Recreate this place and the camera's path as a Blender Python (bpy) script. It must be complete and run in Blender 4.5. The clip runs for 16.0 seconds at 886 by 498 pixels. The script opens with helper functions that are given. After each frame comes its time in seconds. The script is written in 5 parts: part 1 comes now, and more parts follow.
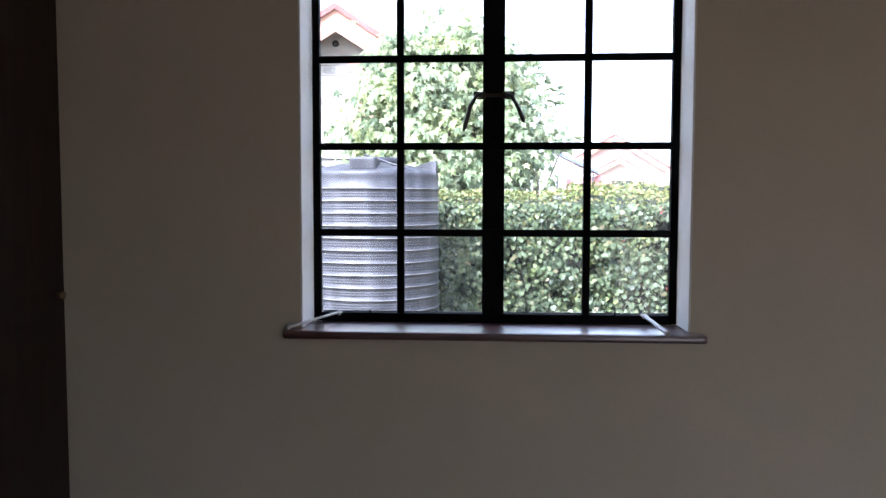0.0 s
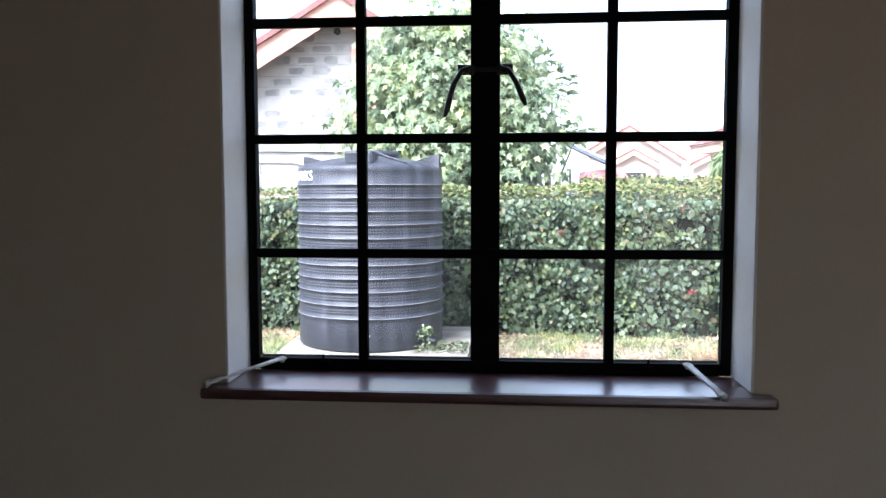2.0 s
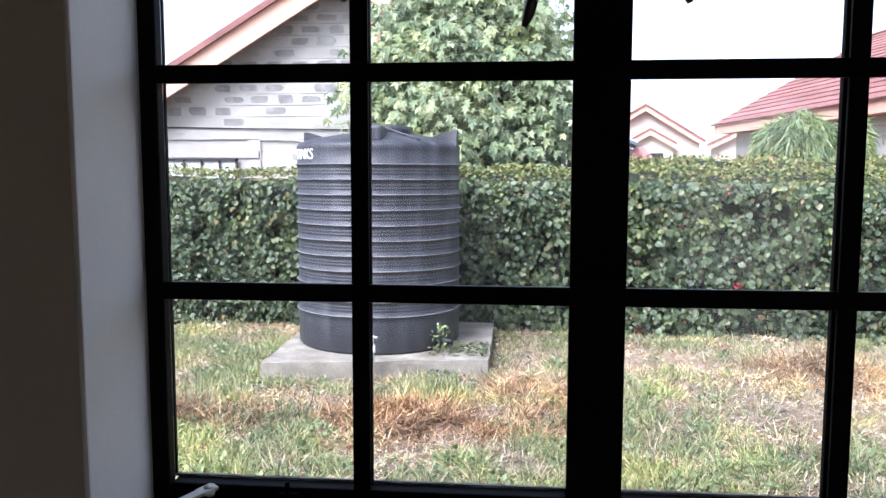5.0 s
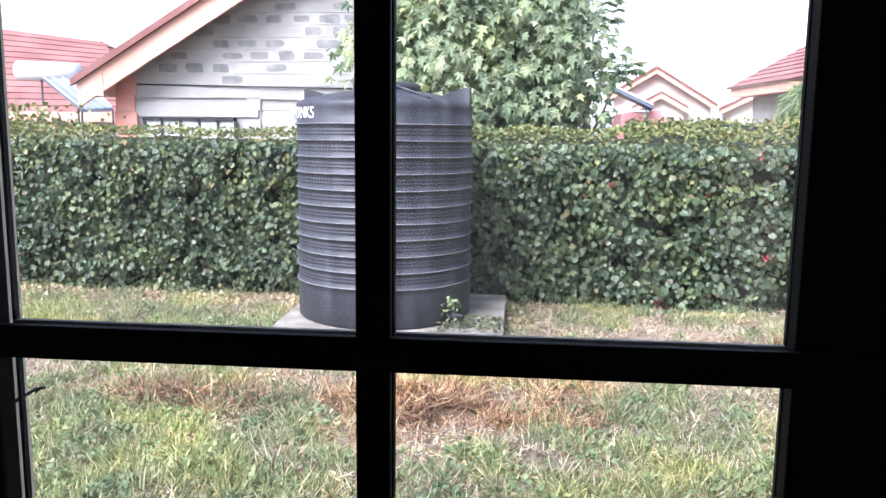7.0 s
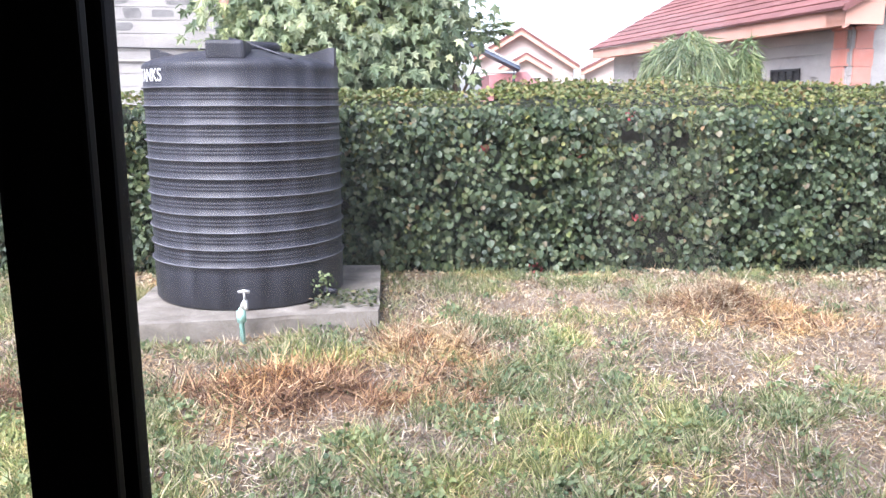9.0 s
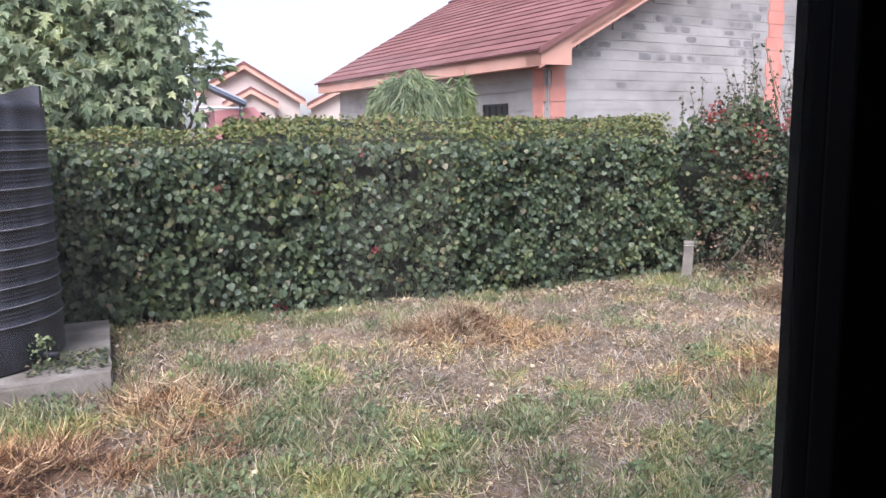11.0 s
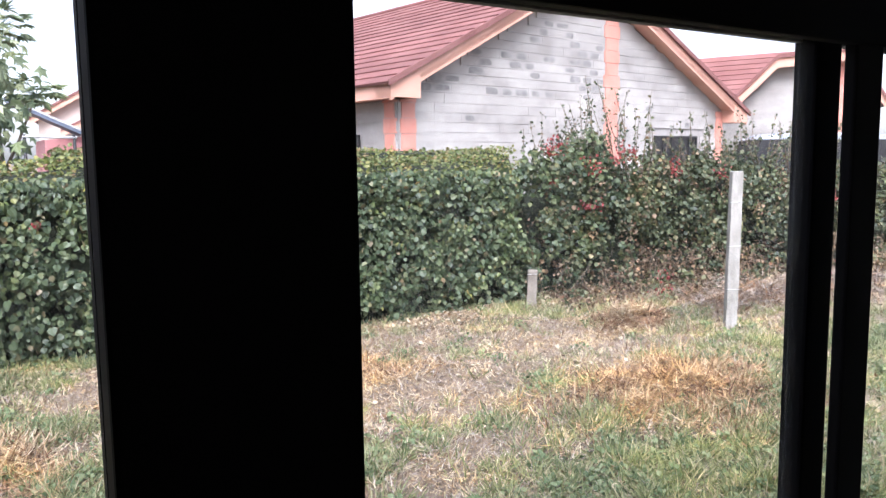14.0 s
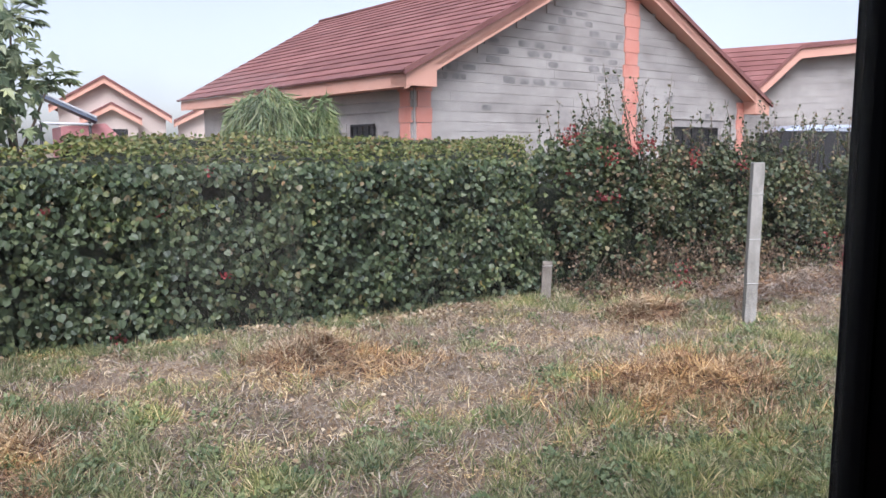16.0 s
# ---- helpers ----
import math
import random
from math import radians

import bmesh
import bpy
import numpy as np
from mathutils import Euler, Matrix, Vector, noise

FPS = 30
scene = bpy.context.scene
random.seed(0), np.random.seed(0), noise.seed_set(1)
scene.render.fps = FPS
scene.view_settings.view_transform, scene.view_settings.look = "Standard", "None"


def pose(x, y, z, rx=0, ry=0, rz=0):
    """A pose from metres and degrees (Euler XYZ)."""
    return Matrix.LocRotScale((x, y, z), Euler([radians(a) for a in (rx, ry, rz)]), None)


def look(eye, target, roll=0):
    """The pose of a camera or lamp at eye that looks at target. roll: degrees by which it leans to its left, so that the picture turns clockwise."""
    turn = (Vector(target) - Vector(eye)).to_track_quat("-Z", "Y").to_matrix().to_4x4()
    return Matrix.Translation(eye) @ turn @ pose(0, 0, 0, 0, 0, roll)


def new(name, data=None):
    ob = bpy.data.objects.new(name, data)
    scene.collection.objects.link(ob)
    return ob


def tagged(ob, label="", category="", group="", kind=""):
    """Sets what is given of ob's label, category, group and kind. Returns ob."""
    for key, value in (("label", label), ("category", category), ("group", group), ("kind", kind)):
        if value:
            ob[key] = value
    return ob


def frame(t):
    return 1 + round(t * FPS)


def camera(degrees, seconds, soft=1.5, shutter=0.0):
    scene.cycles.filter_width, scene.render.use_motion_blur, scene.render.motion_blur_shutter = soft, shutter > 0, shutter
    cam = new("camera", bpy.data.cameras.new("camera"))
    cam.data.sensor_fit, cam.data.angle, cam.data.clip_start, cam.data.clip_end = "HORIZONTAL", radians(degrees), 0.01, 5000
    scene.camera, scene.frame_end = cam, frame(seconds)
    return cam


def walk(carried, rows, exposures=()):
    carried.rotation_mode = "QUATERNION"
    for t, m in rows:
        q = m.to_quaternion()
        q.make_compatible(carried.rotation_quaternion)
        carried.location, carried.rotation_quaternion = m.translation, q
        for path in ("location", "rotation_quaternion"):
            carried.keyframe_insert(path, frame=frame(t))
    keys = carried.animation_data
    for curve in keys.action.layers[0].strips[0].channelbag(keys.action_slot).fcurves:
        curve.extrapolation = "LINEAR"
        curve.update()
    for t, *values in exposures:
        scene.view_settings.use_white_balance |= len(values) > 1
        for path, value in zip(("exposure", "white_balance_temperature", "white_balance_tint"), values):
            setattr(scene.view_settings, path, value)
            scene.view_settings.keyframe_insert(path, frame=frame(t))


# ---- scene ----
cam = camera(59.4, 16.0, soft=1.4)
PATH = [
    (0, (0.198, -0.157, 1.411), (0.067, 1.835, 1.287), 0.1),
    (0.5, (0.258, 0.073, 1.422), (0.16, 2.065, 1.282), -0.1),
    (1, (0.329, 0.217, 1.437), (0.187, 2.207, 1.303), -0.1),
    (1.5, (0.326, 0.35, 1.446), (0.158, 2.338, 1.308), -0.1),
    (2, (0.253, 0.556, 1.459), (0.09, 2.544, 1.316), -0.1),
    (2.5, (0.191, 0.736, 1.467), (0.066, 2.726, 1.308), 0.0),
    (3, (0.194, 0.968, 1.47), (0.048, 2.956, 1.309), 0.1),
    (3.5, (0.225, 1.138, 1.48), (0.014, 3.12, 1.32), 0.2),
    (3.7, (0.22, 1.184, 1.483), (-0.003, 3.165, 1.322), 0.3),
    (5.8, (0.022, 1.847, 1.459), (-0.144, 3.827, 1.23), -0.0),
    (6, (0.053, 1.908, 1.461), (-0.15, 3.883, 1.223), -0.2),
    (6.5, (0.02, 2.0, 1.453), (-0.227, 3.967, 1.191), -0.1),
    (7, (-0.04, 2.123, 1.453), (-0.232, 4.093, 1.166), 0.6),
    (7.5, (-0.09, 2.206, 1.452), (-0.127, 4.182, 1.143), 0.3),
    (8, (-0.095, 2.319, 1.444), (-0.036, 4.292, 1.12), 0.0),
    (8.5, (-0.064, 2.404, 1.462), (-0.008, 4.375, 1.125), 0.0),
    (9, (-0.047, 2.443, 1.459), (0.086, 4.402, 1.081), 0.0),
    (9.5, (-0.081, 2.49, 1.467), (0.315, 4.414, 1.088), -0.6),
    (9.7, (-0.097, 2.512, 1.469), (0.368, 4.422, 1.098), -0.7),
    (11.8, (-0.081, 2.447, 1.533), (0.879, 4.185, 1.276), -0.6),
    (12, (-0.047, 2.445, 1.536), (0.956, 4.158, 1.289), -0.5),
    (12.5, (-0.012, 2.445, 1.54), (1.066, 4.113, 1.308), -0.7),
    (13, (0.033, 2.451, 1.542), (1.162, 4.086, 1.318), -0.7),
    (13.5, (0.073, 2.446, 1.545), (1.207, 4.078, 1.319), -0.7),
    (14, (0.117, 2.448, 1.54), (1.214, 4.104, 1.307), -0.7),
    (14.5, (0.163, 2.477, 1.529), (1.189, 4.177, 1.284), -0.6),
    (15, (0.197, 2.507, 1.521), (1.191, 4.224, 1.267), -0.6),
    (15.5, (0.219, 2.524, 1.522), (1.214, 4.24, 1.267), -0.6),
    (15.8, (0.233, 2.535, 1.519), (1.266, 4.227, 1.264), -0.4),
    (16, (0.232, 2.536, 1.518), (1.290, 4.213, 1.262), -0.3),
]
walk(cam, [(t, look(eye, target, roll)) for t, eye, target, roll in PATH],
     [(0, 3.35, 5570, 14), (1.0, 3.25, 5570, 12), (2.0, 2.85, 5520, 11), (3.0, 2.4, 5570, 10), (3.7, 2.3, 5620, 11), (6, 2.25, 5670, 16), (8, 2.27, 5720, 16), (9.0, 2.1, 5820, 19), (9.5, 1.7, 5820, 19), (9.7, 1.55, 5820, 20), (12, 1.4, 5870, 21), (13.0, 1.45, 5870, 18), (13.6, 1.75, 5870, 18), (14.5, 2.05, 5870, 18), (15.2, 1.8, 5920, 18), (16, 1.15, 5920, 18)])

# ---- sky and sun: bright overcast ----
world = bpy.data.worlds.new("overcast_sky")
scene.world = world
world.use_nodes = True
wt = world.node_tree
sky = wt.nodes.new("ShaderNodeTexSky")
sky.sky_type, sky.sun_disc = "NISHITA", False
sky.sun_elevation, sky.sun_rotation = radians(48), radians(215)
sky.air_density, sky.dust_density, sky.ozone_density = 1.0, 2.0, 1.0
bg = wt.nodes["Background"]
bg.inputs[1].default_value = 0.092
haze = wt.nodes.new("ShaderNodeHueSaturation")
haze.inputs["Saturation"].default_value = 0.45
wt.links.new(sky.outputs[0], haze.inputs["Color"])
wt.links.new(haze.outputs[0], bg.inputs[0])
sun = new("sun", bpy.data.lights.new("sun", "SUN"))
sun.data.energy, sun.data.angle, sun.data.color = 2.4, radians(40), (1.0, 0.98, 0.95)
sun.matrix_world = look((0, 0, 0), (math.sin(radians(35)) * 0.67, math.cos(radians(35)) * 0.67, -0.74))

# daylight from the open doorway behind the camera
doorway = new("doorway_daylight", bpy.data.lights.new("doorway_daylight", "AREA"))
doorway.data.shape, doorway.data.size, doorway.data.size_y = "RECTANGLE", 0.9, 2.0
doorway.data.energy, doorway.data.color = 0.35, (1.0, 0.95, 0.9)
doorway.matrix_world = look((2.0, -2.87, 1.05), (1.0, 2.5, 1.0))

# ---- materials ----
def nodes_of(name, rough=0.6, metal=0.0, spec=0.5):
    m = bpy.data.materials.new(name)
    m.use_nodes = True
    b = m.node_tree.nodes["Principled BSDF"]
    b.inputs["Roughness"].default_value, b.inputs["Metallic"].default_value = rough, metal
    b.inputs["Specular IOR Level"].default_value = spec
    return m, m.node_tree, b


def ramp(nt, fac, stops):
    r = nt.nodes.new("ShaderNodeValToRGB")
    while len(r.color_ramp.elements) < len(stops):
        r.color_ramp.elements.new(0.5)
    for e, (p, c) in zip(r.color_ramp.elements, stops):
        e.position, e.color = p, (*c, 1)
    nt.links.new(fac, r.inputs[0])
    return r.outputs[0]


def noise_tex(nt, scale, detail=4, rough=0.55, kind="Object", stretch=(1, 1, 1)):
    c = nt.nodes.new("ShaderNodeNewGeometry" if kind == "Position" else "ShaderNodeTexCoord")
    mp = nt.nodes.new("ShaderNodeMapping")
    mp.inputs["Scale"].default_value = stretch
    n = nt.nodes.new("ShaderNodeTexNoise")
    n.inputs["Scale"].default_value, n.inputs["Detail"].default_value, n.inputs["Roughness"].default_value = scale, detail, rough
    nt.links.new(c.outputs[kind], mp.inputs[0])
    nt.links.new(mp.outputs[0], n.inputs["Vector"])
    return n.outputs["Fac"]


def mix(nt, fac, a, b, how="MIX"):
    x = nt.nodes.new("ShaderNodeMix")
    x.data_type, x.blend_type = "RGBA", how
    for sock, v in ((x.inputs[0], fac), (x.inputs[6], a), (x.inputs[7], b)):
        if isinstance(v, tuple):
            sock.default_value = (*v, 1)
        elif isinstance(v, (int, float)):
            sock.default_value = v
        else:
            nt.links.new(v, sock)
    return x.outputs[2]


def bump(nt, b, height, strength=0.3, dist=0.01):
    n = nt.nodes.new("ShaderNodeBump")
    n.inputs["Strength"].default_value, n.inputs["Distance"].default_value = strength, dist
    nt.links.new(height, n.inputs["Height"])
    nt.links.new(n.outputs[0], b.inputs["Normal"])


def surface(name, stops, scale, rough=0.7, fine=60, fine_amount=0.25, strength=0.25, dist=0.004, stretch=(1, 1, 1), metal=0.0, spec=0.4, per_object=0.0, kind="Object"):
    """A colour that drifts at a broad scale, with fine grain and relief."""
    m, nt, b = nodes_of(name, rough, metal, spec)
    col = ramp(nt, noise_tex(nt, scale, 5, kind=kind, stretch=stretch), stops)
    grain = noise_tex(nt, fine, 4, 0.7, kind=kind, stretch=stretch)
    col = mix(nt, fine_amount, col, ramp(nt, grain, [(0.3, (0.35, 0.35, 0.35)), (0.7, (1, 1, 1))]), "MULTIPLY")
    if per_object:
        info = nt.nodes.new("ShaderNodeObjectInfo")
        col = mix(nt, per_object, col, ramp(nt, info.outputs["Random"], [(0.0, (0.45, 0.45, 0.47)), (0.5, (0.8, 0.8, 0.8)), (1.0, (1, 1, 1))]), "MULTIPLY")
    nt.links.new(col, b.inputs["Base Color"])
    bump(nt, b, grain, strength, dist)
    return m


def leafy(name, stops, rough=0.45, back=0.25, spec=0.5):
    """Leaves, each with its own shade, that let some light through."""
    m, nt, b = nodes_of(name, rough, 0, spec)
    geo = nt.nodes.new("ShaderNodeNewGeometry")
    col = ramp(nt, geo.outputs["Random Per Island"], stops)
    patch = noise_tex(nt, 1.7, 4)
    col = mix(nt, 0.75, col, ramp(nt, patch, [(0.32, (0.5, 0.55, 0.56)), (0.5, (0.85, 0.87, 0.86)), (0.68, (1.2, 1.15, 0.8))]), "MULTIPLY")
    nt.links.new(col, b.inputs["Base Color"])
    tr = nt.nodes.new("ShaderNodeBsdfTranslucent")
    nt.links.new(col, tr.inputs["Color"])
    ms = nt.nodes.new("ShaderNodeMixShader")
    ms.inputs[0].default_value = back
    out = nt.nodes["Material Output"]
    nt.links.new(b.outputs[0], ms.inputs[1])
    nt.links.new(tr.outputs[0], ms.inputs[2])
    nt.links.new(ms.outputs[0], out.inputs["Surface"])
    return m


WALL_PAINT = surface("cream_wall_paint", [(0.3, (0.60, 0.53, 0.42)), (0.7, (0.66, 0.58, 0.47))], 1.2, 0.75, 90, 0.08, 0.15, 0.002)
REVEAL_PAINT = surface("white_reveal_paint", [(0.3, (0.82, 0.81, 0.78)), (0.7, (0.89, 0.88, 0.85))], 5, 0.6, 120, 0.06, 0.2, 0.002)
CEILING_PAINT = surface("ceiling_paint", [(0.3, (0.70, 0.68, 0.64)), (0.7, (0.76, 0.74, 0.70))], 1.0, 0.8, 90, 0.06, 0.1, 0.002)
FLOOR_TILE = surface("brown_floor_tile", [(0.3, (0.11, 0.072, 0.05)), (0.7, (0.16, 0.11, 0.078))], 3, 0.3, 60, 0.15, 0.1, 0.002)
SILL_RED = surface("oxblood_polished_sill", [(0.35, (0.085, 0.030, 0.028)), (0.7, (0.13, 0.052, 0.048))], 9, 0.34, 140, 0.2, 0.12, 0.001, spec=0.7)
SILL_COAT = SILL_RED.node_tree.nodes["Principled BSDF"]
SILL_COAT.inputs["Coat Weight"].default_value, SILL_COAT.inputs["Coat Roughness"].default_value, SILL_COAT.inputs["Coat IOR"].default_value = 1.0, 0.28, 1.75
STEEL_BLACK = surface("black_painted_steel", [(0.3, (0.003, 0.003, 0.0035)), (0.7, (0.006, 0.006, 0.007))], 14, 0.6, 200, 0.2, 0.15, 0.0006, spec=0.06)
STAY_WHITE = surface("worn_pale_painted_steel", [(0.35, (0.62, 0.59, 0.54)), (0.7, (0.82, 0.79, 0.74))], 30, 0.4, 180, 0.2, 0.3, 0.0006)
HANDLE_DARK = surface("dark_bronze_handle", [(0.3, (0.035, 0.03, 0.025)), (0.7, (0.07, 0.06, 0.045))], 30, 0.35, 150, 0.2, 0.2, 0.0005, metal=0.6)
PUTTY = surface("old_grey_putty", [(0.3, (0.16, 0.16, 0.15)), (0.7, (0.34, 0.33, 0.31))], 25, 0.8, 150, 0.3, 0.5, 0.001)
DARK_WOOD = surface("dark_brown_wood", [(0.3, (0.022, 0.012, 0.008)), (0.7, (0.045, 0.025, 0.016))], 4, 0.45, 60, 0.3, 0.2, 0.001, stretch=(8, 8, 1))
BRASS = surface("dull_brass", [(0.3, (0.25, 0.19, 0.1)), (0.7, (0.35, 0.27, 0.15))], 30, 0.4, 150, 0.2, 0.2, 0.0005, metal=0.8)
CONCRETE = surface("weathered_concrete", [(0.25, (0.13, 0.11, 0.09)), (0.5, (0.24, 0.215, 0.18)), (0.75, (0.37, 0.345, 0.30))], 3.5, 0.9, 45, 0.45, 0.5, 0.006)
POST_CONCRETE = surface("pale_post_concrete", [(0.3, (0.22, 0.21, 0.185)), (0.5, (0.31, 0.30, 0.27)), (0.7, (0.41, 0.395, 0.36))], 4, 0.9, 60, 0.35, 0.5, 0.004, stretch=(3, 3, 1))
TANK_BLACK = surface("black_polyethylene", [(0.3, (0.016, 0.017, 0.023)), (0.5, (0.032, 0.033, 0.042)), (0.72, (0.066, 0.067, 0.080))], 2.2, 0.5, 14, 0.3, 0.03, 0.001, stretch=(3, 3, 0.4), spec=0.4)
TANK_RIB_PALE = surface("pale_polyethylene_rib", [(0.3, (0.075, 0.075, 0.085)), (0.6, (0.21, 0.21, 0.23))], 9, 0.7, 60, 0.3, 0.2, 0.002)
LETTER_WHITE = surface("white_lettering", [(0.3, (0.7, 0.7, 0.7)), (0.7, (0.85, 0.85, 0.85))], 12, 0.6, 80, 0.2)
PIPE_GREEN = surface("faded_green_pipe", [(0.3, (0.22, 0.46, 0.38)), (0.7, (0.40, 0.62, 0.53))], 12, 0.55, 80, 0.3)
TAP_METAL = surface("weathered_tap_metal", [(0.3, (0.5, 0.49, 0.46)), (0.7, (0.7, 0.69, 0.66))], 30, 0.4, 120, 0.2, metal=0.5)
BLOCK_STONE = surface("limewashed_stone_block", [(0.3, (0.29, 0.275, 0.255)), (0.45, (0.385, 0.365, 0.34)), (0.6, (0.45, 0.43, 0.40)), (0.8, (0.52, 0.495, 0.46))], 0.9, 0.9, 26, 0.3, 0.5, 0.008, per_object=0.2, kind="Position", stretch=(1, 1, 1.8))
ROCK_FACE = surface("bare_grey_rock_face", [(0.3, (0.18, 0.175, 0.17)), (0.7, (0.33, 0.32, 0.305))], 4.0, 0.95, 22, 0.4, 0.5, 0.01, kind="Position")
MORTAR = surface("mortar", [(0.3, (0.30, 0.28, 0.265)), (0.7, (0.42, 0.40, 0.375))], 2.0, 0.9, 40, 0.3, 0.4, 0.006)
FAR_WALL = surface("pale_peach_house_paint", [(0.3, (0.52, 0.44, 0.39)), (0.7, (0.62, 0.53, 0.47))], 0.8, 0.85, 20, 0.15, 0.3)
BAND = surface("pale_lintel_render", [(0.3, (0.34, 0.315, 0.295)), (0.7, (0.44, 0.415, 0.39))], 1.5, 0.85, 40, 0.2)
ORANGE = surface("orange_coral_paint", [(0.3, (0.60, 0.24, 0.18)), (0.7, (0.68, 0.33, 0.26))], 3, 0.7, 40, 0.2, 0.3, 0.004, per_object=0.1, kind="Position")
PEACH = surface("peach_fascia_paint", [(0.3, (0.58, 0.31, 0.23)), (0.7, (0.66, 0.38, 0.29))], 1.5, 0.65, 30, 0.15)
ROOF_RED = surface("stone_coated_red_roof", [(0.3, (0.20, 0.082, 0.074)), (0.55, (0.27, 0.12, 0.108)), (0.8, (0.34, 0.17, 0.152))], 1.2, 0.85, 35, 0.4, 0.5, 0.01, per_object=0.35)
WIN_DARK = surface("dark_window_frame", [(0.3, (0.012, 0.012, 0.014)), (0.7, (0.03, 0.03, 0.03))], 5, 0.5, 60, 0.2)
CURTAIN = surface("white_net_curtain", [(0.35, (0.45, 0.46, 0.47)), (0.7, (0.75, 0.76, 0.77))], 6, 0.9, 60, 0.2, stretch=(6, 6, 0.3))
PINK = surface("pink_painted_sheet", [(0.3, (0.48, 0.20, 0.20)), (0.7, (0.58, 0.27, 0.27))], 2, 0.6, 40, 0.2)
SOLAR_BLUE = surface("solar_collector_glass", [(0.3, (0.10, 0.125, 0.17)), (0.7, (0.17, 0.20, 0.26))], 2, 0.45, 40, 0.1, spec=0.35)
TANK_WHITE = surface("white_enamel", [(0.3, (0.52, 0.54, 0.56)), (0.7, (0.62, 0.63, 0.64))], 3, 0.5, 40, 0.1)
CAR_WHITE = surface("pale_car_roof", [(0.3, (0.34, 0.39, 0.46)), (0.7, (0.46, 0.51, 0.58))], 3, 0.25, 40, 0.1, spec=0.6)
BARK = surface("grey_brown_bark", [(0.3, (0.11, 0.08, 0.06)), (0.7, (0.22, 0.18, 0.13))], 8, 0.9, 60, 0.4, 0.6, 0.01, stretch=(3, 3, 0.6))
# near-black colour that paints the shade deep inside the hedges
HEDGE_CORE = surface("hedge_core_painted_shade", [(0.3, (0.012, 0.018, 0.010)), (0.7, (0.035, 0.042, 0.022))], 12, 0.9, 40, 0.5, 0.8, 0.02)
HEDGE_LEAF = leafy("hedge_leaf", [(0.0, (0.032, 0.050, 0.028)), (0.4, (0.066, 0.096, 0.050)), (0.75, (0.112, 0.145, 0.076)), (0.94, (0.165, 0.19, 0.10)), (1.0, (0.20, 0.15, 0.09))], 0.45, 0.2, 0.36)
HEDGE_YOUNG = leafy("young_hedge_leaf", [(0.0, (0.09, 0.125, 0.04)), (0.5, (0.16, 0.19, 0.06)), (0.85, (0.24, 0.23, 0.08)), (1.0, (0.27, 0.16, 0.08))], 0.5)
TREE_LEAF = leafy("lobed_tree_leaf", [(0.0, (0.13, 0.18, 0.105)), (0.45, (0.27, 0.33, 0.19)), (0.85, (0.42, 0.465, 0.275)), (1.0, (0.52, 0.55, 0.36))], 0.5, 0.4, 0.4)
BUSH_LEAF = leafy("narrow_drooping_leaf", [(0.0, (0.12, 0.18, 0.08)), (0.5, (0.21, 0.28, 0.13)), (1.0, (0.36, 0.38, 0.18))], 0.5, 0.35)
WILD_LEAF = leafy("dull_bougainvillea_leaf", [(0.0, (0.035, 0.05, 0.028)), (0.4, (0.075, 0.098, 0.05)), (0.75, (0.125, 0.145, 0.075)), (0.92, (0.20, 0.19, 0.10)), (1.0, (0.27, 0.17, 0.11))], 0.5, 0.25, 0.4)
DEAD_LEAF = leafy("dead_brown_leaf", [(0.0, (0.07, 0.045, 0.032)), (0.5, (0.15, 0.105, 0.072)), (0.9, (0.27, 0.20, 0.14)), (1.0, (0.36, 0.20, 0.13))], 0.85, 0.15, 0.15)
RUST_STRAW = leafy("dry_straw", [(0.0, (0.15, 0.09, 0.05)), (0.35, (0.33, 0.22, 0.125)), (0.75, (0.56, 0.43, 0.28)), (1.0, (0.74, 0.63, 0.46))], 0.7, 0.15, 0.3)
RED_BRACT = leafy("red_bract", [(0.0, (0.20, 0.028, 0.035)), (1.0, (0.40, 0.075, 0.075))], 0.5, 0.35)
GREEN_BLADE = leafy("green_grass_blade", [(0.0, (0.10, 0.13, 0.05)), (0.4, (0.235, 0.27, 0.115)), (0.7, (0.375, 0.39, 0.19)), (0.88, (0.53, 0.48, 0.28)), (1.0, (0.70, 0.58, 0.40))], 0.6, 0.3, 0.35)
STRAW = leafy("dry_straw", [(0.0, (0.16, 0.09, 0.05)), (0.35, (0.36, 0.23, 0.125)), (0.75, (0.62, 0.48, 0.30)), (1.0, (0.82, 0.71, 0.52))], 0.7, 0.15, 0.3)
BROWN_STRAW = leafy("brown_withered_straw", [(0.0, (0.08, 0.04, 0.028)), (0.45, (0.22, 0.115, 0.065)), (0.75, (0.44, 0.26, 0.14)), (1.0, (0.70, 0.50, 0.31))], 0.7, 0.15, 0.3)
GREY_STRAW = leafy("greyed_dry_litter", [(0.0, (0.10, 0.075, 0.06)), (0.35, (0.27, 0.21, 0.17)), (0.75, (0.48, 0.40, 0.335)), (1.0, (0.68, 0.60, 0.52))], 0.75, 0.15, 0.3)
MATTED_STRAW = surface("matted_straw", [(0.3, (0.09, 0.05, 0.03)), (0.7, (0.30, 0.18, 0.10))], 9, 0.9, 60, 0.5, 0.8, 0.02)
GOLD_STRAW = leafy("golden_dry_straw", [(0.0, (0.18, 0.09, 0.045)), (0.4, (0.42, 0.255, 0.125)), (0.8, (0.64, 0.44, 0.23)), (1.0, (0.82, 0.65, 0.42))], 0.7, 0.15, 0.3)
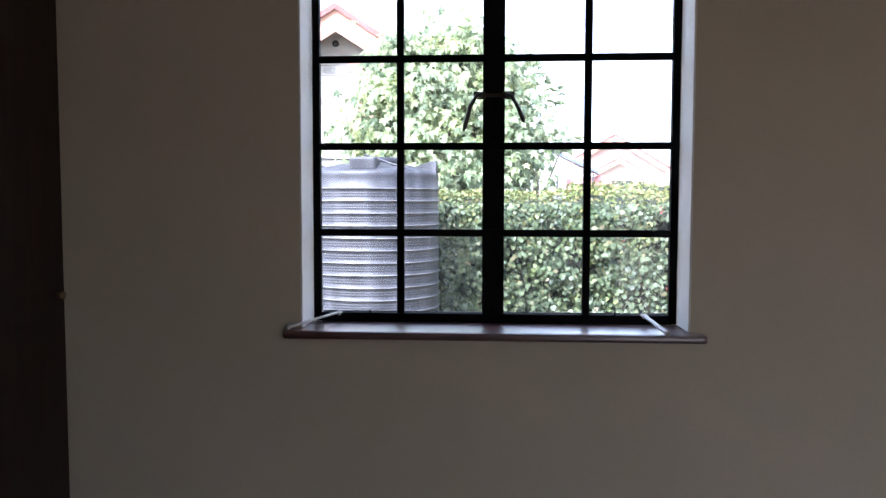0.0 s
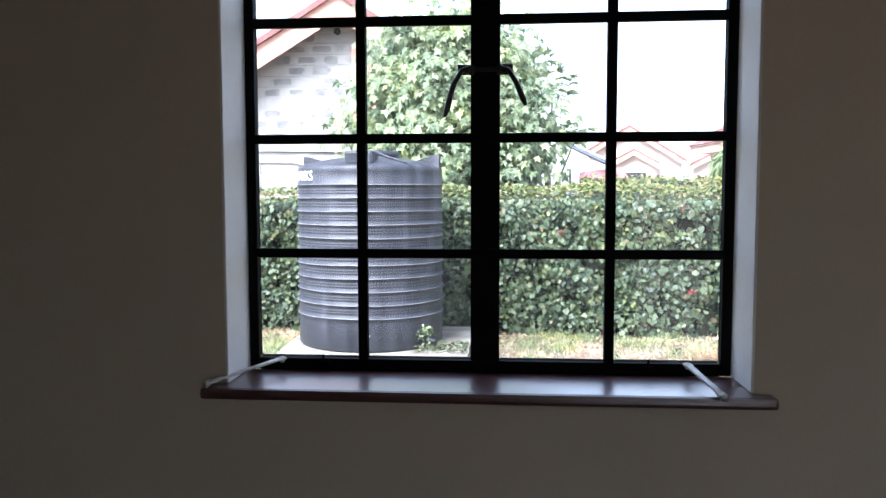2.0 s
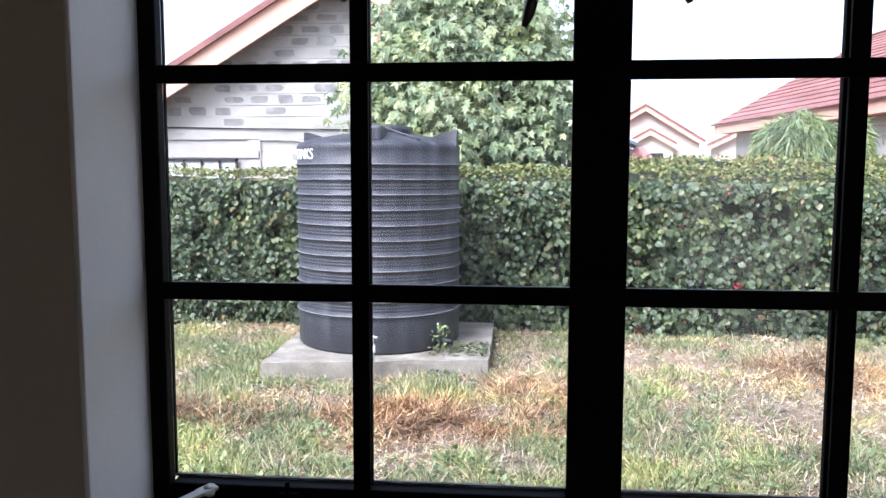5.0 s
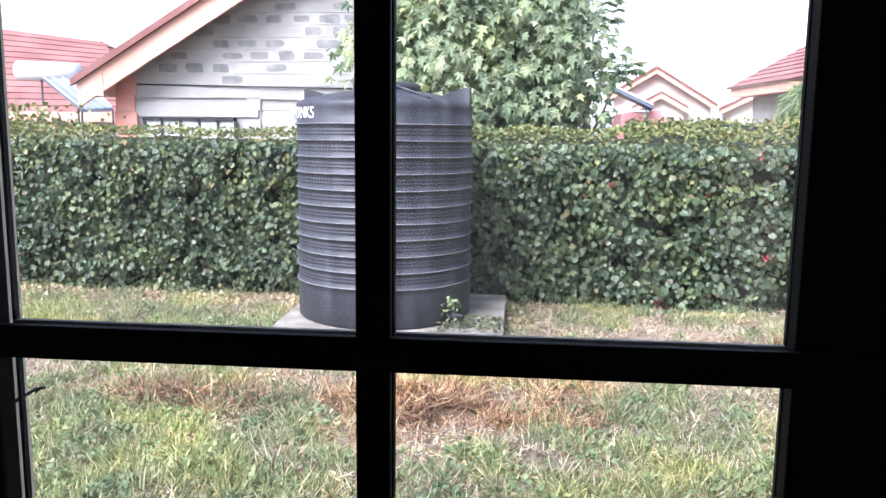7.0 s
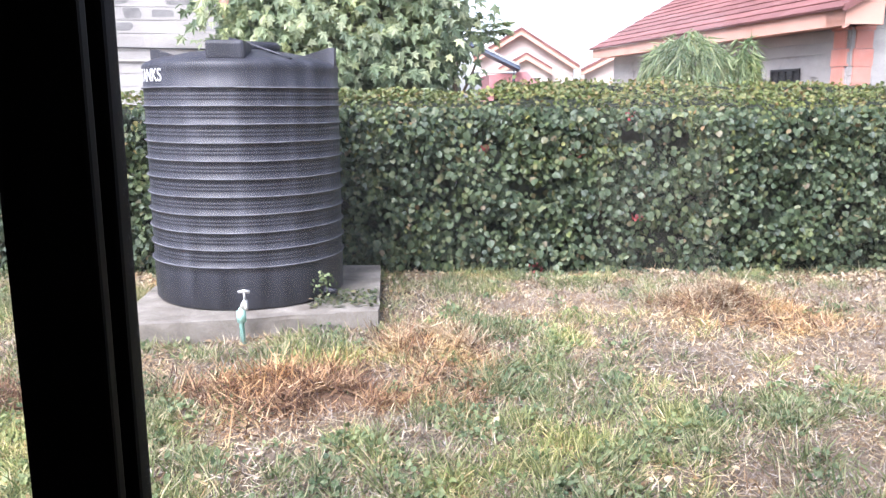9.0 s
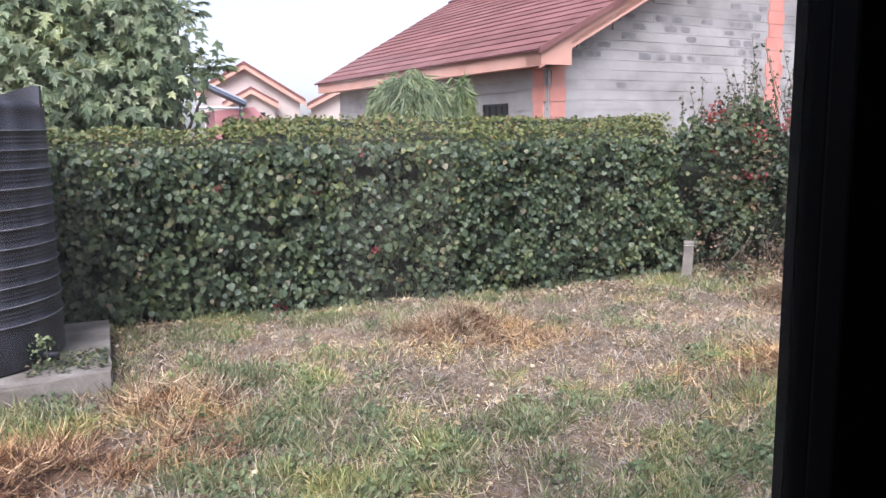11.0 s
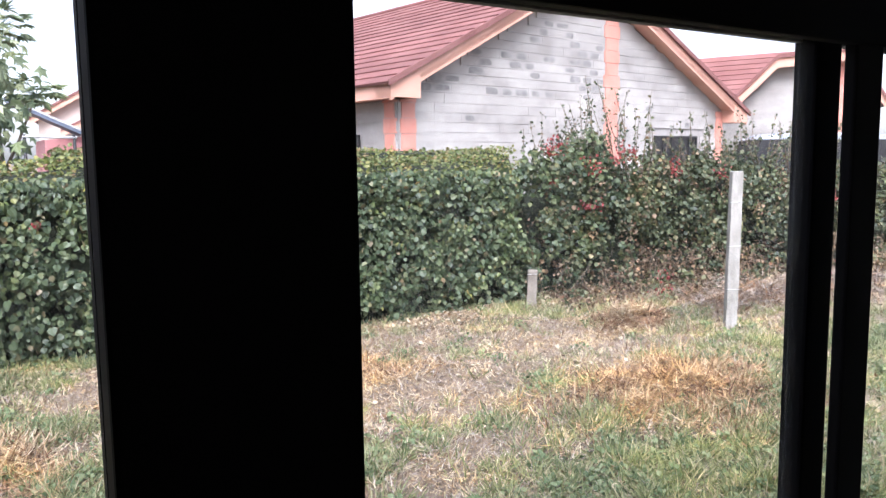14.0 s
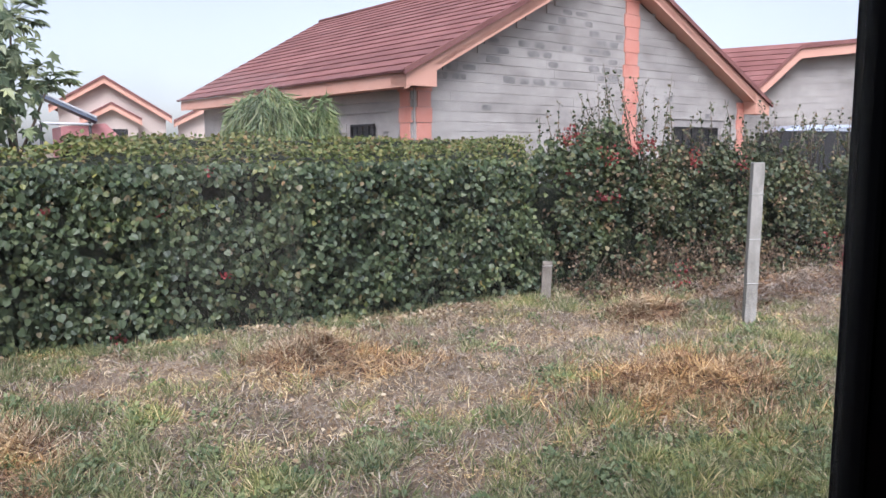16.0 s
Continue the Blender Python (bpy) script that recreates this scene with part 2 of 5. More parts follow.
WEED = leafy("low_green_weed", [(0.0, (0.085, 0.125, 0.06)), (0.5, (0.185, 0.24, 0.115)), (1.0, (0.32, 0.36, 0.195))], 0.6, 0.3, 0.3)

# lawn: dry thatch, bare earth and green in patches
LAWN, nt, b = nodes_of("patchy_lawn_soil", 0.95, 0, 0.2)
broad = ramp(nt, noise_tex(nt, 0.55, 5), [(0.36, (0.17, 0.14, 0.10)), (0.5, (0.30, 0.24, 0.18)), (0.64, (0.46, 0.37, 0.29))])
mid = ramp(nt, noise_tex(nt, 6, 5, 0.65), [(0.34, (0.3, 0.27, 0.24)), (0.5, (0.75, 0.73, 0.7)), (0.66, (1, 1, 1))])
grain = noise_tex(nt, 70, 4, 0.75)
col = mix(nt, 0.7, broad, mid, "MULTIPLY")
col = mix(nt, 0.5, col, ramp(nt, grain, [(0.3, (0.35, 0.33, 0.3)), (0.65, (1, 1, 1))]), "MULTIPLY")
nt.links.new(col, b.inputs["Base Color"])
bump(nt, b, grain, 0.8, 0.03)

# window glass, with a thin film of dust
GLASS = bpy.data.materials.new("dusty_window_glass")
GLASS.use_nodes = True
nt = GLASS.node_tree
nt.nodes.remove(nt.nodes["Principled BSDF"])
clear, gloss, film = nt.nodes.new("ShaderNodeBsdfTransparent"), nt.nodes.new("ShaderNodeBsdfGlossy"), nt.nodes.new("ShaderNodeBsdfTranslucent")
gloss.inputs["Roughness"].default_value = 0.02
film.inputs["Color"].default_value = (0.75, 0.74, 0.7, 1)
face = nt.nodes.new("ShaderNodeLayerWeight")
face.inputs["Blend"].default_value = 0.5
p5, fres = nt.nodes.new("ShaderNodeMath"), nt.nodes.new("ShaderNodeMath")
p5.operation, p5.inputs[1].default_value = "POWER", 5.0
fres.operation, fres.inputs[1].default_value, fres.inputs[2].default_value = "MULTIPLY_ADD", 0.5, 0.02
nt.links.new(face.outputs["Facing"], p5.inputs[0])
nt.links.new(p5.outputs[0], fres.inputs[0])
m1, m2 = nt.nodes.new("ShaderNodeMixShader"), nt.nodes.new("ShaderNodeMixShader")
nt.links.new(fres.outputs[0], m1.inputs[0])
nt.links.new(clear.outputs[0], m1.inputs[1])
nt.links.new(gloss.outputs[0], m1.inputs[2])
dust = nt.nodes.new("ShaderNodeMath")
dust.operation, dust.inputs[1].default_value = "MULTIPLY", 0.05
nt.links.new(ramp(nt, noise_tex(nt, 7, 5, 0.6, stretch=(2.2, 1, 0.5)), [(0.35, (0.15, 0.15, 0.15)), (0.62, (0.55, 0.55, 0.55)), (0.8, (1, 1, 1))]), dust.inputs[0])
nt.links.new(dust.outputs[0], m2.inputs[0])
nt.links.new(m1.outputs[0], m2.inputs[1])
nt.links.new(film.outputs[0], m2.inputs[2])
nt.links.new(m2.outputs[0], nt.nodes["Material Output"].inputs["Surface"])


# ---- building helpers ----
def mesh_ob(name, bm, material, parent=None, label="", smooth=False):
    me = bpy.data.meshes.new(name)
    bmesh.ops.recalc_face_normals(bm, faces=bm.faces)
    bm.to_mesh(me)
    bm.free()
    me.materials.append(material)
    if smooth:
        me.shade_smooth()
    ob = new(name, me)
    if parent:
        ob.parent = parent
    if label:
        ob["label"] = label
    return ob


part = mesh_ob


def raw(name, verts, faces, material, parent=None, label="", smooth=False):
    me = bpy.data.meshes.new(name)
    me.from_pydata([tuple(v) for v in verts], [], [tuple(f) for f in faces])
    me.materials.append(material)
    if smooth:
        me.shade_smooth()
    ob = new(name, me)
    if parent:
        ob.parent = parent
    if label:
        ob["label"] = label
    return ob


def thing(name, label, category, group="", at=(0, 0, 0)):
    ob = new(name)
    ob.location = at
    return tagged(ob, label, category, group)


def box_bm(bm, x0, x1, y0, y1, z0, z1, bevel=0.0, m=None):
    r = bmesh.ops.create_cube(bm, size=1, matrix=Matrix.LocRotScale(((x0 + x1) / 2, (y0 + y1) / 2, (z0 + z1) / 2), None, (x1 - x0, y1 - y0, z1 - z0)))
    vs = r["verts"]
    if bevel:
        es = list({e for v in vs for e in v.link_edges})
        g = bmesh.ops.bevel(bm, geom=es, offset=bevel, segments=2, affect="EDGES", profile=0.6)
        vs = list({v for f in g["faces"] for v in f.verts} | {v for v in vs if v.is_valid})
    if m is not None:
        bmesh.ops.transform(bm, matrix=m, verts=vs)


def box(name, x0, x1, y0, y1, z0, z1, material, parent=None, label="", bevel=0.0):
    bm = bmesh.new()
    box_bm(bm, x0, x1, y0, y1, z0, z1, bevel)
    return mesh_ob(name, bm, material, parent, label)


def prism(name, outline, depth, material, parent=None, label=""):
    """A closed outline of 3D points, pushed along the vector depth."""
    n = len(outline)
    o = [Vector(p) for p in outline]
    d = Vector(depth)
    faces = [tuple(range(n)), tuple(range(2 * n - 1, n - 1, -1))] + [(i, i + n, (i + 1) % n + n, (i + 1) % n) for i in range(n)]
    return raw(name, o + [p + d for p in o], faces, material, parent, label)


def tube_bm(bm, points, radii, sides=8):
    rings = []
    pts = [Vector(p) for p in points]
    for i, p in enumerate(pts):
        d = (pts[min(i + 1, len(pts) - 1)] - pts[max(i - 1, 0)]).normalized()
        q = d.to_track_quat("Z", "Y").to_matrix()
        r = radii[i] if isinstance(radii, (list, tuple)) else radii
        rings.append([bm.verts.new(p + q @ Vector((math.cos(a) * r, math.sin(a) * r, 0))) for a in (2 * math.pi * k / sides for k in range(sides))])
    for a, c in zip(rings, rings[1:]):
        for k in range(sides):
            bm.faces.new((a[k], a[(k + 1) % sides], c[(k + 1) % sides], c[k]))
    bm.faces.new(rings[0][::-1])
    bm.faces.new(rings[-1])


def tube(name, points, radii, material, parent=None, label="", sides=8):
    bm = bmesh.new()
    tube_bm(bm, points, radii, sides)
    return mesh_ob(name, bm, material, parent, label, True)


def lathe(name, profile, material, parent=None, label="", sides=64, at=(0, 0, 0)):
    vs, fs = [], []
    for r, z in profile:
        for k in range(sides):
            a = 2 * math.pi * k / sides
            vs.append((at[0] + r * math.cos(a), at[1] + r * math.sin(a), at[2] + z))
    for i in range(len(profile) - 1):
        for k in range(sides):
            fs.append((i * sides + k, i * sides + (k + 1) % sides, (i + 1) * sides + (k + 1) % sides, (i + 1) * sides + k))
    fs.append(tuple(range(sides - 1, -1, -1)))
    fs.append(tuple((len(profile) - 1) * sides + k for k in range(sides)))
    ob = raw(name, vs, fs, material, parent, label, True)
    return ob


def scatter(name, tv, tf, loc, fwd, nor, size, material, parent=None, label="", width=None):
    """Many copies of one small shape in one mesh: its y runs along fwd, its z along nor."""
    tv = np.array(tv, float)
    fwd = fwd / np.linalg.norm(fwd, axis=1, keepdims=True)
    side = np.cross(fwd, nor)
    side /= np.maximum(np.linalg.norm(side, axis=1, keepdims=True), 1e-6)
    nor = np.cross(side, fwd)
    w = size if width is None else width
    v = (loc[:, None, :] + tv[None, :, 0, None] * side[:, None, :] * w[:, None, None] + tv[None, :, 1, None] * fwd[:, None, :] * size[:, None, None]
         + tv[None, :, 2, None] * nor[:, None, :] * size[:, None, None])
    n, k = len(loc), len(tv)
    faces = (np.array(tf)[None] + (np.arange(n) * k)[:, None, None]).reshape(-1, len(tf[0]))
    return raw(name, v.reshape(-1, 3).tolist(), faces.tolist(), material, parent, label)


LEAF_V = [(0, 0, 0), (-0.36, 0.22, 0.07), (-0.34, 0.6, 0.06), (0, 1, -0.06), (0.34, 0.6, 0.06), (0.36, 0.22, 0.07)]
LEAF_F = [(0, 5, 4, 3), (0, 3, 2, 1)]
HEART_V = [(0, 0.06, 0.0), (-0.22, -0.04, 0.03), (-0.5, 0.26, 0.03), (-0.36, 0.66, 0.0), (0, 1, -0.12), (0.36, 0.66, 0.0), (0.5, 0.26, 0.03), (0.22, -0.04, 0.03)]
HEART_F = [(0, 4, 3), (0, 3, 2), (0, 2, 1), (0, 5, 4), (0, 6, 5), (0, 7, 6)]
LOBED_V = [(0, 0.05, 0.02), (0, 0, 0), (-0.5, 0.0, -0.1), (-0.3, 0.28, 0.03), (-0.6, 0.66, -0.12), (-0.25, 0.6, 0.02), (0, 1.1, -0.2), (0.25, 0.6, 0.02), (0.6, 0.66, -0.12), (0.3, 0.28, 0.03), (0.5, 0, -0.1)]
LOBED_F = [(0, i, i + 1) for i in range(1, 10)] + [(0, 10, 1)]
BLADE_V = [(-0.5, 0, 0), (0.5, 0, 0), (-0.35, 0.55, 0.06), (0.35, 0.55, 0.06), (0, 1, 0.25)]
BLADE_F = [(0, 1, 3), (0, 3, 2), (2, 3, 4)]
rng = np.random.default_rng(7)


def unit(n):
    v = rng.normal(size=(n, 3))
    return v / np.linalg.norm(v, axis=1, keepdims=True)


def lump(x, y, z, scale):
    return noise.noise(Vector((x * scale, y * scale, z * scale)))

# ---- the room ----
GZ = -0.45          # garden level
X0, X1 = -0.475, 0.863   # window opening
SILL, HEAD = 0.966, 2.285
YI, YO = 2.50, 2.74      # inner and outer face of the window wall
WEST, EAST, SOUTH, TOP = -1.96, 3.2, -2.8, 2.7

wn = tagged(box("wall_north", WEST - 0.2, X0, YI, YO + 0.015, GZ, TOP, WALL_PAINT), "cream painted wall with the steel window", "wall", kind="structure")
for nm, a in (("wall_north_east", (X1, EAST + 0.2, YI, YO, GZ, TOP)), ("wall_north_below", (X0, X1, YI, YO, GZ, SILL - 0.035)), ("wall_north_above", (X0, X1, YI, YO, HEAD, TOP)),
              ("wall_west", (WEST - 0.2, WEST, SOUTH - 0.2, YI, GZ, TOP)), ("wall_east", (EAST, EAST + 0.2, SOUTH - 0.2, YI, GZ, TOP)), ("wall_south", (WEST, 1.5, SOUTH - 0.2, SOUTH, GZ, TOP)), ("wall_south_east", (2.5, EAST, SOUTH - 0.2, SOUTH, GZ, TOP)), ("wall_south_above", (1.5, 2.5, SOUTH - 0.2, SOUTH, 2.1, TOP)), ("doorstep", (1.5, 2.5, SOUTH - 0.2, SOUTH, GZ, 0.0))):
    tagged(box(nm, *a, WALL_PAINT), "plain cream painted room wall", "wall", kind="structure")
tagged(box("ceiling", WEST - 0.2, EAST + 0.2, SOUTH - 0.2, YO + 0.1, TOP, TOP + 0.15, CEILING_PAINT), "plain off-white ceiling", "ceiling", kind="structure")
tagged(box("floor", WEST, EAST, SOUTH, YI, -0.1, 0, FLOOR_TILE), "dark brown floor of the room", "floor", kind="structure")
# white reveal linings, a little proud of the wall
for nm, a in (("reveal_west", (X0, X0 + 0.008, YI - 0.003, 2.665, SILL, HEAD)), ("reveal_east", (X1 - 0.008, X1, YI - 0.003, 2.665, SILL, HEAD)), ("reveal_head", (X0 + 0.008, X1 - 0.008, YI - 0.003, 2.665, HEAD - 0.008, HEAD))):
    tagged(box(nm, *a, REVEAL_PAINT, bevel=0.003), "white painted plaster window reveal", "window reveal", kind="structure")

# sill board with a rounded nose and horns past the opening
bm = bmesh.new()
box_bm(bm, X0 - 0.05, X1 + 0.045, 2.442, YI - 0.002, SILL - 0.03, SILL, 0.011)
box_bm(bm, X0 + 0.002, X1 - 0.002, YI - 0.014, 2.6715, SILL - 0.034, SILL - 0.001)
tagged(mesh_ob("window_sill", bm, SILL_RED), "polished dark oxblood window sill with rounded nose", "window sill", kind="structure")

# ---- the steel casement window ----
YF, YN = 2.700, 2.668
COLS = [(-0.44, -0.157), (-0.131, 0.155), (0.234, 0.518), (0.544, 0.827)]
BARS = [1.294, 1.608, 1.922]     # middles of the horizontal bars
BH, GH = 0.013, 0.005
Z0, Z1 = 0.998, 2.238
win = tagged(new("window_1"), "black steel casement window with a flat-bar grille", "window", kind="structure")
# fixed outer frame
for a in ((X0 + 0.008, -0.44, 2.668, 2.690, SILL, HEAD - 0.008), (0.827, X1 - 0.008, 2.668, 2.690, SILL, HEAD - 0.008), (X0 + 0.008, -0.454, 2.690, 2.706, SILL, HEAD - 0.008), (0.841, X1 - 0.008, 2.690, 2.706, SILL, HEAD - 0.008), (-0.44, 0.827, 2.672, 2.712, SILL - 0.03, Z0), (-0.44, 0.827, 2.672, 2.712, Z1, HEAD - 0.008)):
    box("window_frame", *a, STEEL_BLACK, win, bevel=0.003)
box("mullion", 0.158, 0.232, 2.686, 2.7045, Z0, Z1, STEEL_BLACK, win, bevel=0.003)
for s, (a, c) in enumerate(((-0.44, 0.155), (0.234, 0.827))):
    leaf = new("casement")
    leaf.parent = win
    g0, g1 = COLS[2 * s][1], COLS[2 * s + 1][0]
    box("glazing_bar", g0 + 0.001, g1 - 0.001, 2.690, 2.702, Z0, Z1, STEEL_BLACK, leaf, bevel=0.002)
    for z in BARS:
        for p, q in (COLS[2 * s], COLS[2 * s + 1]):
            box("glazing_bar", p, q, 2.691, 2.702, z - GH, z + GH, STEEL_BLACK, leaf, bevel=0.002)
    for p, q in ((c0 - 0.005, c1 + 0.005) for c0, c1 in (COLS[2 * s], COLS[2 * s + 1])):
        levels = [Z0] + [v for z in BARS for v in (z - GH, z + GH)] + [Z1]
        for lo, hi in zip(levels[::2], levels[1::2]):
            pane = box("pane", p - 0.003, q + 0.003, 2.6955, 2.6985, lo - 0.003, hi + 0.003, GLASS, leaf)
            pane.visible_shadow = False
            # putty fillets, pale along the rails and painted over at the stiles
            for edges, mat in ((((p, q, lo, lo + 0.004), (p, q, hi - 0.003, hi)), PUTTY), (((p, p + 0.003, lo + 0.004, hi - 0.003), (q - 0.003, q, lo + 0.004, hi - 0.003)), STEEL_BLACK)):
                bm = bmesh.new()
                for u0, u1, w0, w1 in edges:
                    box_bm(bm, u0, u1, 2.699, 2.704, w0, w1)
                mesh_ob("putty", bm, mat, leaf)
# grille of flat bars in line with the glazing bars
grille = tagged(new("window_grille"), "black flat-bar burglar grille behind the panes", "window grille", kind="structure")
for x0, x1 in ((-0.157, -0.131), (0.518, 0.544)):
    box("flat_bar", x0, x1, 2.668, 2.675, Z0, Z1, STEEL_BLACK, grille, bevel=0.0015)
box("flat_bar", 0.155, 0.234, 2.6735, 2.686, Z0, Z1, STEEL_BLACK, grille, bevel=0.0015)
for z in BARS:
    box("flat_bar", -0.44, 0.827, 2.6665, 2.6745, z - BH, z + BH, STEEL_BLACK, grille, bevel=0.0015)


def window_handle(side):
    """A cockspur handle: plate, neck and a lever that hangs outwards."""
    x = 0.1945 + side * 0.052
    h = new("window_handle")
    h.parent, h.location = win, (x, 2.675, 1.79)
    h["label"] = "dark bronze lever handle"
    box("plate", -0.022, 0.022, -0.006, 0.004, -0.014, 0.014, HANDLE_DARK, h, bevel=0.003)
    tube("neck", [(0, -0.004, 0), (0, -0.02, 0)], [0.011, 0.009], HANDLE_DARK, h)
    tube("lever", [(-side * 0.012, -0.02, 0.005), (side * 0.01, -0.024, -0.004), (side * 0.032, -0.03, -0.042), (side * 0.05, -0.034, -0.085 - (0.025 if side < 0 else 0)), (side * 0.056, -0.034, -0.1 - (0.028 if side < 0 else 0))], [0.005, 0.0065, 0.0075, 0.0085, 0.004], HANDLE_DARK, h)
    return h


window_handle(-1)
window_handle(1)
box("handle_strap", 0.13, 0.26, 2.671, 2.6775, 1.784, 1.797, HANDLE_DARK, win, bevel=0.002)


def casement_stay(side):
    """A peg stay folded in over the sill: bar with holes, eye, pivot."""
    xa, xb = (-0.365, -0.505) if side < 0 else (0.735, 0.768)
    ya, yb = 2.655, 2.445 if side < 0 else 2.41
    za, zb = 1.002, SILL + 0.013 if side < 0 else SILL + 0.012
    s = thing("casement_stay", "pale worn steel casement stay lying over the sill", "casement stay", "casement stays", (xa, ya, za))
    d = Vector((xb - xa, yb - ya, zb - za))
    side_v = Vector((-d.y, d.x, 0)).normalized()
    L = d.length
    fwd = d.normalized()
    up = fwd.cross(side_v) * -1
    m = Matrix((side_v, fwd, up)).transposed().to_4x4()
    bm = bmesh.new()
    for t0, t1, w in ((0.0, 0.1, 0.011), (0.1, 0.45, 0.0085), (0.45, 0.9, 0.008), (0.9, 1.0, 0.011)):
        box_bm(bm, -w, w, L * t0 - 0.001, L * t1, -0.003, 0.003, 0.0015, m)
    mesh_ob("bar", bm, STAY_WHITE, s)
    tube("pivot", [tuple(m @ Vector((0, 0.008, -0.004))), tuple(m @ Vector((0, 0.008, 0.011)))], [0.009, 0.006], STAY_WHITE, s)
    tube("knob", [tuple(m @ Vector((0, L - 0.01, -0.002))), tuple(m @ Vector((0, L + 0.006, 0.004)))], [0.007, 0.0095], STAY_WHITE, s)
    for k in range(4):
        tube("peg_hole", [tuple(m @ Vector((0, L * (0.25 + 0.16 * k), 0.0028))), tuple(m @ Vector((0, L * (0.25 + 0.16 * k), 0.0042)))], 0.003, STEEL_BLACK, s)
    return s


casement_stay(-1)
casement_stay(1)
for x in (-0.255, 0.635):
    p = thing("stay_peg", "small black peg on the bottom window rail", "peg", "stay pegs", (x, 2.668, 0.985))
    box("base", -0.016, 0.016, -0.004, 0.003, -0.006, 0.006, STEEL_BLACK, p, bevel=0.001)
    tube("pin", [(0, -0.006, 0), (0, -0.008, 0.026)], [0.0042, 0.0036], STEEL_BLACK, p)

hook = thing("window_hook", "small dark hook on the outer window frame", "hook", "", (-0.452, 2.716, 1.232))
tube("shank", [(0, -0.012, 0), (0, 0.018, 0.001)], 0.0015, STEEL_BLACK, hook, sides=6)
tube("tip", [(-0.001, 0.018, -0.002), (0.002, 0.019, 0.001), (0.007, 0.019, 0.002)], [0.0012, 0.0015, 0.0012], STEEL_BLACK, hook, sides=6)

# built-in wardrobe beside the window wall
w = thing("wardrobe", "dark brown wooden wardrobe with closed doors", "wardrobe", "", (-1.62, 1.75, 0))
box("body", -0.33, 0.275, -0.75, 0.745, 0.0, 2.35, DARK_WOOD, w)
for k in range(3):
    d = box("door", 0.277, 0.298, -0.735 + 0.495 * k, -0.25 + 0.495 * k, 0.08, 2.3, DARK_WOOD, w, bevel=0.004)
    for z0, z1 in ((0.2, 1.0), (1.15, 2.18)):
        box("panel", 0.2985, 0.3, -0.67 + 0.495 * k, -0.315 + 0.495 * k, z0, z1, DARK_WOOD, d, bevel=0.0005)
    tube("knob", [(0.298, -0.3 + 0.495 * k, 1.08), (0.325, -0.3 + 0.495 * k, 1.08)], [0.008, 0.015], BRASS, d)

# ---- the garden ----
PLACED = []


def placed(name, label, category, group="", at=(0, 0, 0)):
    """A thing whose parts are given in world places."""
    ob = thing(name, label, category, group, at)
    PLACED.append(ob)
    return ob


def spaced(lo, hi, fine_lo, fine_hi, fine, coarse):
    out = list(np.arange(fine_lo, fine_hi, fine)) + [fine_hi]
    v, s = fine_lo, coarse
    while v > lo:
        v -= s
        s *= 1.5
        out.insert(0, max(v, lo))
    v, s = fine_hi, coarse
    while v < hi:
        v += s
        s *= 1.5
        out.append(min(v, hi))
    return out


def ground_z(x, y):
    k = max(0.0, min(1.0, (y - 3.2) / 1.0)) * max(0.0, min(1.0, (14 - y) / 2)) * max(0.0, min(1.0, (x + 9) / 2)) * max(0.0, min(1.0, (15 - x) / 2))
    return GZ + k * (0.035 * lump(x, y, 0, 0.9) + 0.018 * lump(x, y, 3, 3.1))


xs, ys = spaced(-600, 600, -8, 14, 0.16, 1.0), spaced(-600, 900, 2.9, 13, 0.16, 1.0)
vs = [(x, y, ground_z(x, y)) for y in ys for x in xs]
nx = len(xs)
fs = [(j * nx + i, j * nx + i + 1, (j + 1) * nx + i + 1, (j + 1) * nx + i) for j in range(len(ys) - 1) for i in range(nx - 1)]
tagged(raw("ground", vs, fs, LAWN, smooth=True), "patchy garden lawn with dry thatch and bare soil", "ground", kind="structure")

# --- concrete slab with the water tank ---
slab = placed("tank_plinth", "weathered concrete plinth under the water tank", "plinth", "", (-1.2, 9.8, GZ))
SL = [(-2.25, 8.42), (-0.16, 8.76), (-0.16, 10.62), (-2.3, 10.55)]
SZ = -0.28
bm = bmesh.new()
lo = [bm.verts.new((x, y, GZ - 0.06)) for x, y in SL]
hi = [bm.verts.new((x, y, SZ)) for x, y in SL]
bm.faces.new(lo)
bm.faces.new(hi)
for i in range(4):
    bm.faces.new((lo[i], lo[(i + 1) % 4], hi[(i + 1) % 4], hi[i]))
bmesh.ops.recalc_face_normals(bm, faces=bm.faces)
bmesh.ops.subdivide_edges(bm, edges=bm.edges[:], cuts=14, use_grid_fill=True)
for v in bm.verts:
    edge = 1.0 if v.co.z > SZ - 0.03 else 0.6
    v.co += Vector((lump(v.co.x, v.co.y, v.co.z, 4.0), lump(v.co.y, v.co.z, v.co.x, 4.0), lump(v.co.z, v.co.x, v.co.y, 5.0) * (0.5 if v.co.z > SZ - 0.01 else 1))) * 0.016 * edge
mesh_ob("block", bm, CONCRETE, slab)

